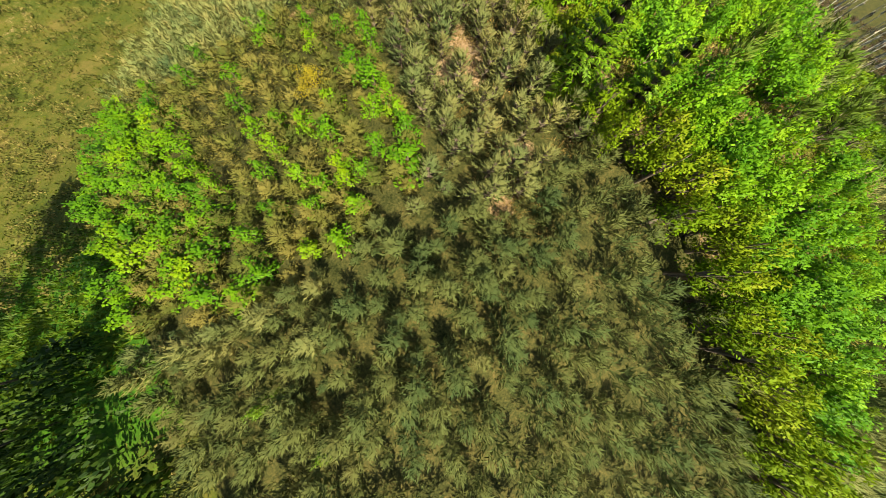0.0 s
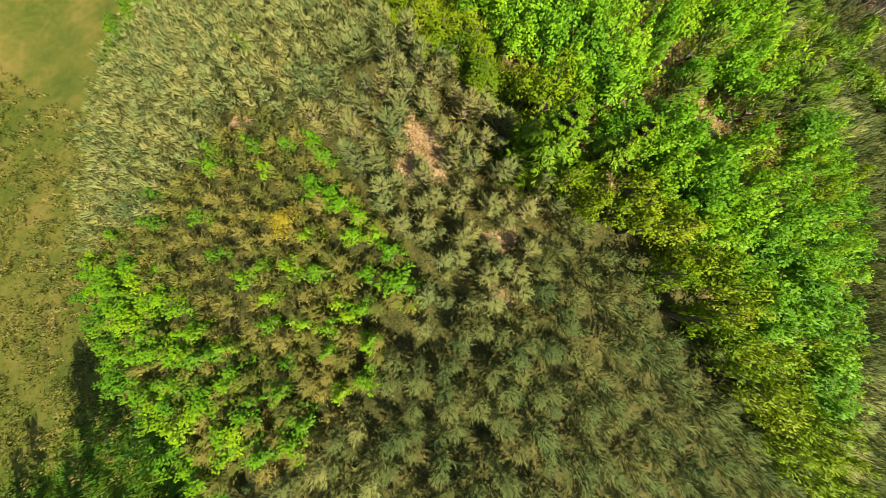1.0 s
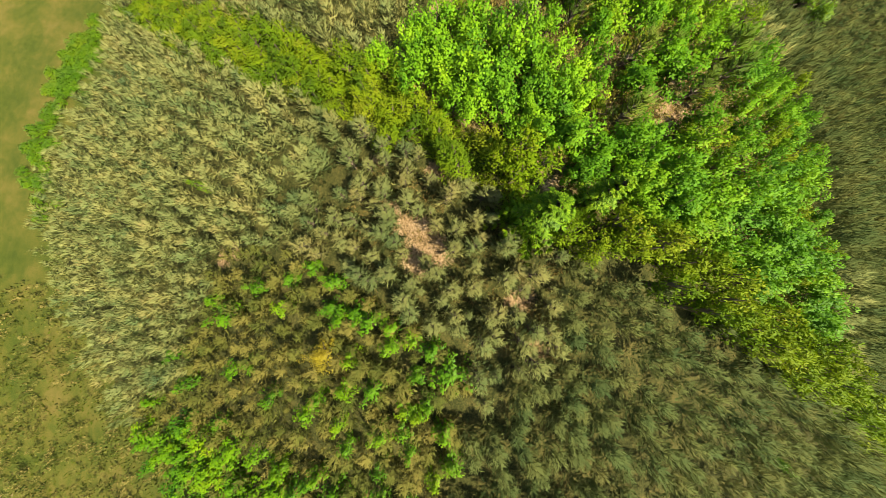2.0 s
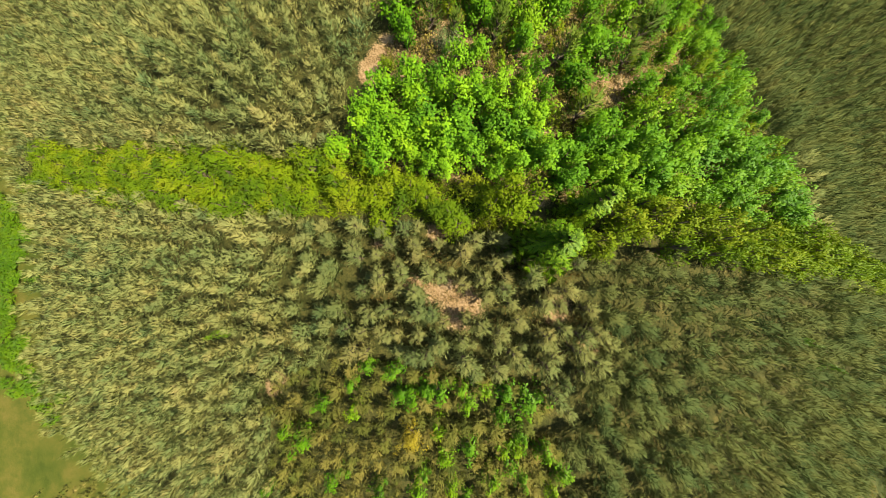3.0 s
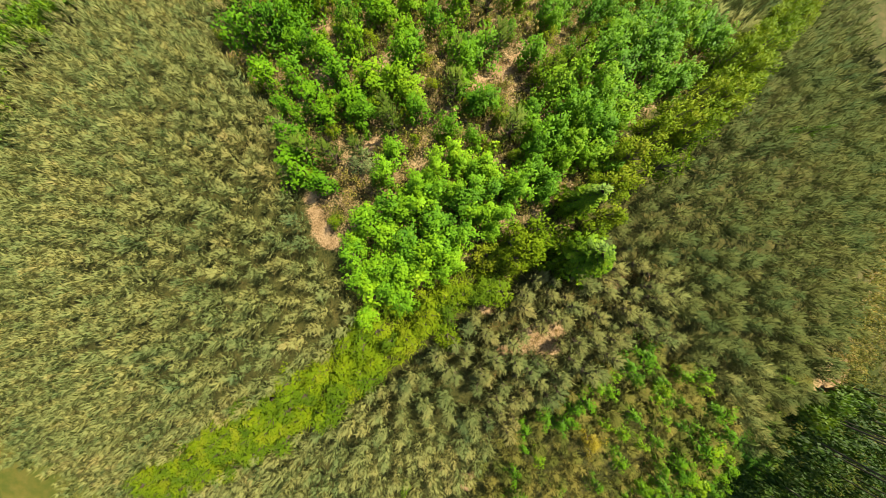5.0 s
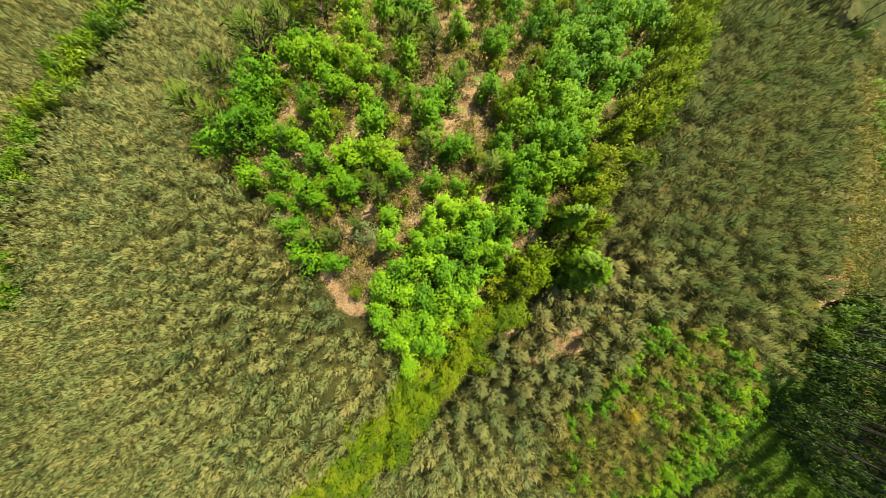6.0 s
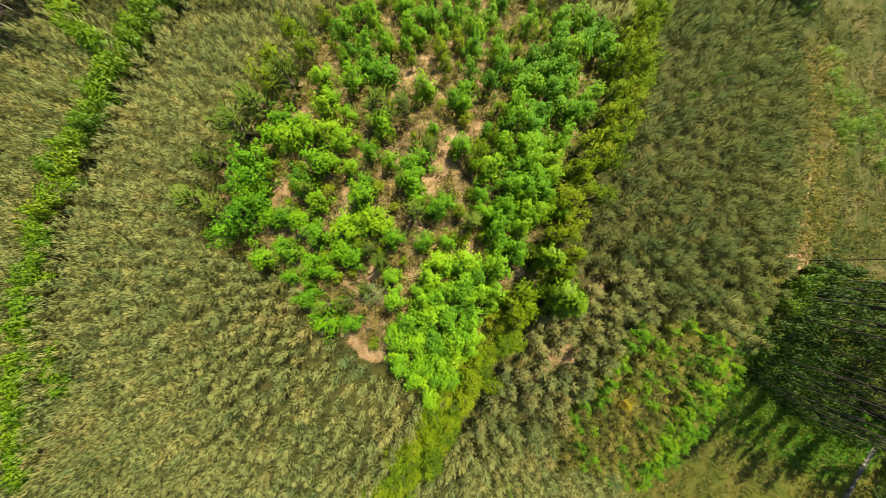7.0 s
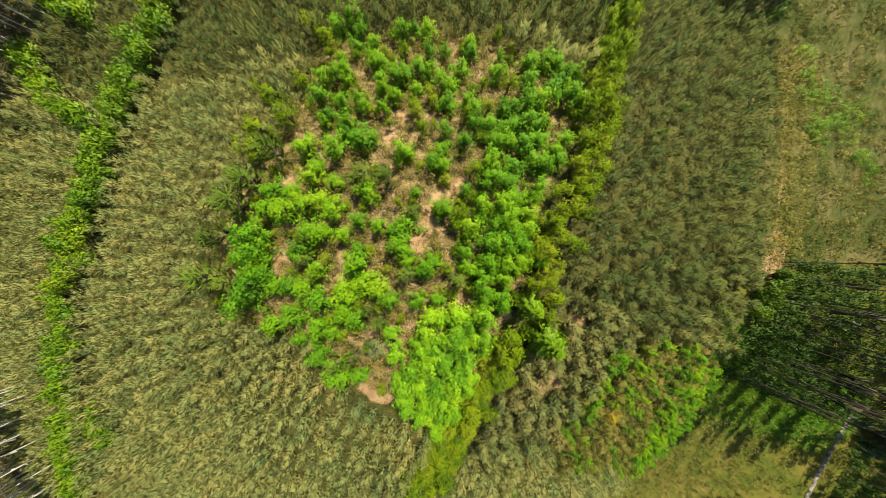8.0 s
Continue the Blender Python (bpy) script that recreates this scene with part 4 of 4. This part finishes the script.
# ---------------------------------------------------------------- woods at the edges
def tall_arrays(rng, height, bole, reach=3.6, boughs=24):
    """A tall forest tree with a long bare trunk and a crown of short boughs. Returns crown and wood."""
    crown, wood = [], []
    path = np.array([(0, 0, 0), (rng.normal(0, 0.1), rng.normal(0, 0.1), height * 0.35), (rng.normal(0, 0.2), rng.normal(0, 0.2), height * 0.7), (0, 0, height)])
    wood.append(limb(path, np.array([0.11, 0.095, 0.07, 0.03]), 7))
    for k in range(boughs):
        z = rng.uniform(bole, 0.98)
        a = rng.uniform(0, 6.28)
        ln = (1.05 - z) * reach + 0.6
        b = np.array([0, 0, z * height])
        tip = b + np.array([np.cos(a) * ln, np.sin(a) * ln, 0.35 * ln])
        wood.append(limb(np.array([b, b * 0.5 + tip * 0.5 - [0, 0, 0.1], tip]), (0.05, 0.03, 0.01), 4))
        for s in (0.6, 0.95):
            n = 20
            at = b + (tip - b) * s + rng.normal(0, 0.34, (n, 3)) * [1, 1, 0.6]
            crown.append(leaves(at, rng.normal(0, 1, (n, 3)) + [0, 0, 0.4], rng.normal(0, 1, (n, 3)) + [0, 0, 1], 0.58, 0.29))
    for k in range(5):
        z, a = rng.uniform(0.25, bole), rng.uniform(0, 6.28)
        b = np.array([0, 0, z * height])
        wood.append(limb(np.array([b, b + [np.cos(a) * 0.5, np.sin(a) * 0.5, 0.02]]), (0.025, 0.008), 3))
    return joined(crown), grown(wood)


def wood_of(variants, line, rows, gap, depth, name_seed):
    """Trees in a belt along a line, growing to its left hand side."""
    rng, out = np.random.default_rng(name_seed), []
    for (x0, y0), (x1, y1) in zip(line, line[1:]):
        ln = math.hypot(x1 - x0, y1 - y0)
        nx, ny = -(y1 - y0) / ln, (x1 - x0) / ln
        for r in range(rows):
            for k in range(max(1, int(ln / gap))):
                s = (k + 0.5 * (r % 2) + rng.uniform(-0.3, 0.3)) / max(1, int(ln / gap))
                o = depth * r + rng.uniform(-0.6, 0.6)
                out.append((x0 + (x1 - x0) * s + nx * o, y0 + (y1 - y0) * s + ny * o, rng.uniform(0.85, 1.15), rng.uniform(0.9, 1.1)))
    plant(variants, out, rng, 0.1)


tall_pines = []
for k in range(3):
    c, w = tall_arrays(np.random.default_rng(150 + k), 20.5, 0.58)
    tall_pines.append(tree("tall_pine", crown_mesh("tall_crown", c, M_TALL), raw_mesh("tall_trunk", *w, M_PINEBARK), "tall mature pine with a long bare dark trunk", "pine tree", "tall pines at the meadow"))
EAST_WOOD = [(54, 7), (42.5, 3), (39.8, -7), (40.2, -13), (58, -21), (92, -36), (101.5, -39), (96, -57), (92, -72), (128, -72), (128, 2), (80, 4)]


def in_wood(n, gap, seed, west=41):
    """Uneven spots inside the eastern wood, at least gap metres apart."""
    rng, out = np.random.default_rng(seed), [(54.0, 6.6), (47.8, 0.6), (50.2, 1.4), (49.0, -15.6), (51.6, -17.2), (54.4, -18.6), (47.8, -10.2), (50.6, -12.4), (47.6, -2.6), (53.4, -14.6), (56.5, 3.6)]
    for _ in range(n * 12):
        x, y = rng.uniform(west, 128), rng.uniform(-72, 7)
        if len(out) < n and inside(x, y, EAST_WOOD) and min((x - a) ** 2 + (y - b) ** 2 for a, b in out) > gap * gap:
            out.append((x, y))
    return out


plant(tall_pines, [(x, y, R.uniform(0.8, 1.15), R.uniform(0.9, 1.1)) for x, y in in_wood(84, 3.5, 160, 47)], R, 0.1)
pale_trees = []
for k in range(3):
    c, w = tall_arrays(np.random.default_rng(170 + k), 11.0, 0.66, 2.2, 11)
    pale_trees.append(tree("pale_tree", crown_mesh("pale_crown", c, M_TALL), raw_mesh("pale_trunk", *w, M_PALEBARK), "tall slender tree with a pale bare trunk", "tree", "pale trunks of the western wood"))
wood_of(pale_trees, [(-103, -50), (-103, -32), (-101, -12)][::-1], 4, 3.0, 3.2, 180)
wood_of([copy_thing(p, p.matrix_basis) for p in pale_trees], [(-71, 58), (-79, 47), (-88, 37), (-98, 31), (-99, 12)], 4, 3.0, -3.2, 181)

shrub_arrays = [lump_crown(np.random.default_rng(200 + k), 2.2, 1.9, 0.02, 24, 22, 0.24, spread=0.20, low=-0.5) for k in range(4)]
shrub_variants = [tree("shrub", crown_mesh("shrub_crown", c, M_EDGE_SHRUB), raw_mesh("shrub_trunk", *w, M_BARK), "bushy green shrub at the edge of the pines", "shrub", "edge shrubs") for c, w in shrub_arrays]
bright_shrubs = [tree("shrub", crown_mesh("bright_shrub_crown", c, M_SHRUB), raw_mesh("bright_shrub_trunk", *w, M_BARK), "low bright green bush beyond the corner of the pines", "shrub", "bright bushes of the south") for c, w in shrub_arrays]


def along(line, n, wide, up):
    """Uneven spots for shrubs along a line."""
    ln = [math.hypot(b[0] - a[0], b[1] - a[1]) for a, b in zip(line, line[1:])]
    out = []
    for _ in range(n):
        j, s = R.choice(len(ln), p=np.array(ln) / sum(ln)), R.uniform()
        out.append((line[j][0] + (line[j + 1][0] - line[j][0]) * s + R.normal(0, wide * 0.5), line[j][1] + (line[j + 1][1] - line[j][1]) * s + R.normal(0, wide * 0.5), R.uniform(0.8, 1.3), R.uniform(0.8, 1.2) * up))
    return out


plant(shrub_variants, along([(51, 4), (46, 0)], 14, 1.6, 1.0) + [(x, y, R.uniform(0.9, 1.6), R.uniform(0.8, 1.5)) for x, y in in_wood(560, 1.9, 161) if x < 50 and y > -1], R)
plant(bright_shrubs, along([(-30, -71), (-16, -76), (-6, -78), (6, -73)], 60, 3.4, 0.35) + along([(-25, -76), (-20, -74), (-14, -75)], 44, 4.0, 0.4), R)


def thicket(name, arrays, spots, mat, label, category):
    x, y, wide, up = np.array(spots).T
    v, f, own, normal = scattered(arrays, x, y, wide, up, R)
    tagged(new(name, raw_mesh(name, v, f, mat, plants=own, normals=normal)), label, category, kind="stuff")


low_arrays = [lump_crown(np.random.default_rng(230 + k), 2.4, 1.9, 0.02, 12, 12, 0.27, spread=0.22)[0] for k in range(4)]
# These leaves bring the wood's shade with them in their colour.
thicket("undergrowth", low_arrays, [(x, y, R.uniform(0.9, 1.6), R.uniform(0.8, 1.6)) for x, y in in_wood(560, 1.9, 161) if x >= 50 or y <= -1], M_UNDER_SHADED, "green undergrowth below the tall pines, leaf colour darkened for shade", "undergrowth")
hedge_arrays = [lump_crown(np.random.default_rng(240 + k), 3.0, 2.9, 0.2, 22, 20, 0.30, spread=0.17) for k in range(4)]
hedge_variants = [tree("hedge_tree", crown_mesh("hedge_crown", c, M_SHRUB), raw_mesh("hedge_trunk", *w, M_BARK), "small bright green broadleaf tree in a line between the pines", "tree", "green line of the west") for c, w in hedge_arrays]
spots = []
for (x0, y0), (x1, y1) in zip(HEDGE_LINE, HEDGE_LINE[1:]):
    n = int(math.hypot(x1 - x0, y1 - y0) / 0.85)
    spots += [(x0 + (x1 - x0) * (k + R.uniform(-0.4, 0.4)) / n + R.normal(0, 1.9 if -2 < y0 < 16 else 1.0), y0 + (y1 - y0) * k / n + R.normal(0, 0.5), R.uniform(0.8, 1.35), R.uniform(0.75, 1.15)) for k in range(n)]
spots += [(x + R.normal(0, 0.9), y + R.normal(0, 1.0), R.uniform(0.9, 1.35), R.uniform(0.8, 1.1)) for x, y in ((-79, 45.5), (-78, 42), (-77.5, 39.5), (-75.5, 36.6), (-73, 35.4), (-70.4, 34.4), (-72.7, 52), (-69.7, 52.5)) for _ in range(3)] + [(-74.2 + R.normal(0, 1.3), -22.6 + R.normal(0, 2.2), R.uniform(0.9, 1.3), 0.8) for _ in range(9)]
plant(hedge_variants, spots, R)

wx, wy = R.uniform(-126, -84, 650), R.uniform(-64, 74, 650)
k = ~inside(wx, wy, BLOCK)
small_low = [lump_crown(np.random.default_rng(250 + j), 2.6, 1.9, 0.0, 9, 12, 0.28, spread=0.24)[0] for j in range(4)]
thicket("western_undergrowth", small_low, [(x, y, R.uniform(0.9, 1.6), R.uniform(0.4, 0.8)) for x, y in zip(wx[k], wy[k])], M_DEAD, "brown bracken on the floor of the western wood", "undergrowth")
ex, ey = R.uniform(20, 90, 700), R.uniform(-112, -60, 700)
k = (near_line(ex, ey, FAR_EDGE) > 2.2) & inside(ex, ey, FAR_EDGE + [(20, -130), (88, -130), (80, -66)])
thicket("southern_undergrowth", small_low, [(x, y, R.uniform(0.9, 1.7), R.uniform(0.9, 1.9)) for x, y in zip(ex[k], ey[k])], M_UNDER_SHADED, "green bushes beyond the track, leaf colour darkened for shade", "undergrowth")

bx, by = np.array([(60.6, 45), (60.8, 41), (61, 37), (61.6, 33), (63, 30), (66, 33), (70, 34), (75, 34), (78, 36), (80, 28), (84, 25), (72, 38), (67, 39), (76, 29)]).T
bx, by = np.repeat(bx, 8) + R.normal(0, 1.6, 112), np.repeat(by, 8) + R.normal(0, 1.6, 112)
thicket("bramble_patch", small_low, [(x, y, R.uniform(0.5, 0.9), R.uniform(0.35, 0.7)) for x, y in zip(bx, by)], M_SHRUB, "low bright green bramble patch on the meadow", "undergrowth")

# tall pines beyond the corner of the plantation
corner = [(58.6, 59.6), (47, 63), (50.5, 61.5), (54, 63.5), (49, 66), (53, 67.5), (57, 66), (46, 69), (51, 71), (61.5, 65), (60, 70.5), (55.5, 73), (43.5, 66), (64, 68)]
plant([copy_thing(p, p.matrix_basis) for p in tall_pines], [(x, y, R.uniform(0.85, 1.1), R.uniform(0.8, 0.95)) for x, y in corner], R, 0.1)
c, w = birch_arrays[0]
lone = tree("birch_sapling", crown_mesh("lone_crown", c, M_SHRUB), raw_mesh("lone_trunk", *w, M_BARK), "single yellow-green sapling at the corner of the pines", "birch tree", "")
lone.matrix_basis = pose(49.5, 50.5, float(ground(49.5, 50.5)) - 0.05) @ Matrix.Diagonal((1.1, 1.1, 1.1, 1))

# rows of rough plants on the tilled strip along the pines
tx, ty = [], []
for j, off in enumerate((3.2, 5.0, 6.8, 8.6, 10.6, 13.0, 15.6)):
    for k in range(150):
        f = k / 149
        if R.uniform() < 0.75 - 0.05 * j:
            tx.append(42.5 + 9.5 * f ** 1.15 + off + R.normal(0, 0.25))
            ty.append(8 + 40 * f + R.normal(0, 0.2))
thicket("tilled_rows", [lump_crown(np.random.default_rng(270 + j), 1.2, 0.8, 0.0, 5, 6, 0.22, spread=0.24)[0] for j in range(4)],
        [(x, y, R.uniform(0.5, 1.1), R.uniform(0.5, 1.0)) for x, y in zip(tx, ty)], M_HEATH, "rows of rough brown-green plants on a tilled strip", "undergrowth")

# the pale gravel track along the dark wood
def gravel_track(line, half):
    """A low strip of gravel with ragged edges that follows the ground along a line."""
    pts = np.array(line, float)
    run = np.concatenate([[0], np.cumsum(np.hypot(*np.diff(pts, axis=0).T))])
    s = np.arange(0, run[-1], 0.5)
    x, y = np.interp(s, run, pts[:, 0]), np.interp(s, run, pts[:, 1])
    d = unit(np.stack([np.gradient(x), np.gradient(y)], 1))
    rows = []
    for a, up in ((-1.0, -0.12), (-0.9, 0.10), (-0.5, 0.17), (0.0, 0.14), (0.5, 0.17), (0.9, 0.10), (1.0, -0.12)):
        o = half * (a + (0.28 if abs(a) > 0.8 else 0.08) * R.normal(0, 1, len(s)) * 0.6)
        qx, qy = x - d[:, 1] * o, y + d[:, 0] * o
        rows.append(np.stack([qx, qy, ground(qx, qy) + up + R.normal(0, 0.015, len(s))], 1))
    v = np.stack(rows, 1).reshape(-1, 3)
    i = np.arange(len(v)).reshape(len(s), 7)
    f = np.stack([i[:-1, :-1], i[:-1, 1:], i[1:, 1:], i[1:, :-1]], -1).reshape(-1, 4)
    tagged(new("track", raw_mesh("track", v, f, M_STONE, True)), "narrow pale gravel track between the meadow and the dark wood", "track", kind="structure")


gravel_track(TRACK[1:], 0.62)

# ---------------------------------------------------------------- grass
def tufts(rng, x, y, count, high, wide, rise=0.8):
    n = len(x) * count
    at = np.stack([np.repeat(x, count), np.repeat(y, count), np.repeat(ground(x, y), count) - 0.03], 1) + rng.normal(0, 0.09, (n, 3)) * [1, 1, 0]
    d = rng.normal(0, 0.9, (n, 3)) * [1, 1, 0] + [0, 0, rise]
    return blades(at, d, rng.normal(0, 1, (n, 3)), high * rng.uniform(0.6, 1.3, n), wide)


gx, gy = R.uniform(-45, 14, 26000), R.uniform(-18, 48, 26000)
k = inside(gx, gy, CLEARING) | (near_line(gx, gy, [(-2, -8), (3, -11.5), (4.5, -9), (6, -7), (8, 1.5), (12.8, 3)]) < 3.6)
dens = np.array([noise.noise((a * 0.3, b * 0.3, 9.0)) for a, b in zip(gx, gy)]) > -0.12
for bx, by, br in BARE:
    dens &= np.hypot(gx - bx, gy - by) > br * 0.45
k &= dens & (np.hypot(gx - 0.3, gy - 1.8) > 1.9)
tagged(new("dry_grass", raw_mesh("dry_grass", *tufts(R, gx[k], gy[k], 4, 0.38, 0.06), M_DRY)), "dry straw-coloured grass between the young oaks", "grass", kind="stuff")
fx, fy = R.uniform(-34, 2, 26000), R.uniform(-66, 2, 26000)
k = (near_line(fx, fy, BIRCH_LINE) < np.where(fy < -14, 2.9, 2.0)) & (np.hypot(fx - 0.3, fy - 1.8) > 1.9)
tagged(new("tall_grass", raw_mesh("tall_grass", *tufts(R, fx[k], fy[k], 5, 0.7, 0.09, 0.7), M_LIME)), "tall lime-green grass under the birch saplings", "grass", kind="stuff")
hx, hy = R.uniform(-45, 14, 4600), R.uniform(-18, 48, 4600)
k = inside(hx, hy, CLEARING) & (np.hypot(hx - 0.3, hy - 1.8) > 1.9)
for bx, by, br in BARE:
    k &= np.hypot(hx - bx, hy - by) > br * 1.1
k &= np.array([noise.noise((a * 0.35, b * 0.35, 21.0)) for a, b in zip(hx, hy)]) > -0.3
heath_arrays = [lump_crown(np.random.default_rng(260 + j), 1.2, 0.8, 0.0, 7, 6, 0.145, spread=0.24)[0] for j in range(5)]
sz = R.uniform(0.6, 1.4, hx.size)
v, f, own, normal = scattered(heath_arrays, hx[k], hy[k], sz[k], sz[k] * R.uniform(0.7, 1.3, k.sum()), R)
tagged(new("heath", raw_mesh("heath", v, f, M_HEATH, plants=own, normals=normal)), "low olive-brown heath and bramble covering the clearing", "undergrowth", kind="stuff")
gx, gy = R.uniform(20, 112, 14000), R.uniform(-90, 64, 14000)
k = ~inside(gx, gy, BLOCK) & (near_line(gx, gy, TRACK) > 1.6)
k &= (gy < 4) | (R.uniform(0, 1, gx.size) < 0.3)
lx, ly = R.uniform(38, 100, 14000), R.uniform(-56, -10, 14000)
j = (near_line(lx, ly, WOOD_EDGE) < R.uniform(2, 16, lx.size)) & ~inside(lx, ly, BLOCK)
tagged(new("lush_grass", raw_mesh("lush_grass", *tufts(R, lx[j], ly[j], 4, 0.6, 0.16, 0.6), M_EDGE_SHRUB)), "lush green grass and herbs along the tall pines", "grass", kind="stuff")
tagged(new("meadow_grass", raw_mesh("meadow_grass", *tufts(R, gx[k], gy[k], 4, 0.28, 0.13, 0.4), M_GRASS)), "rough olive meadow grass beside the pines", "grass", kind="stuff")
sx, sy = R.uniform(18, 104, 12000), R.uniform(-92, 60, 12000)
k = ~inside(sx, sy, BLOCK) & ~inside(sx, sy, EAST_WOOD) & (near_line(sx, sy, TRACK) > 1.8) & (near_line(sx, sy, WOOD_EDGE) > R.uniform(3, 10, sx.size))
k &= np.array([noise.noise((a * 0.22, b * 0.22, 33.0)) for a, b in zip(sx, sy)]) > -0.2
tussocks = [lump_crown(np.random.default_rng(280 + j), 1.1, 0.7, 0.0, 5, 4, 0.24, spread=0.3)[0] for j in range(4)]
thicket("meadow_tussocks", tussocks, [(x, y, R.uniform(0.5, 1.3), R.uniform(0.5, 1.1)) for x, y in zip(sx[k], sy[k])], M_MEADOW, "low olive-brown grass tussocks on the meadow", "grass")
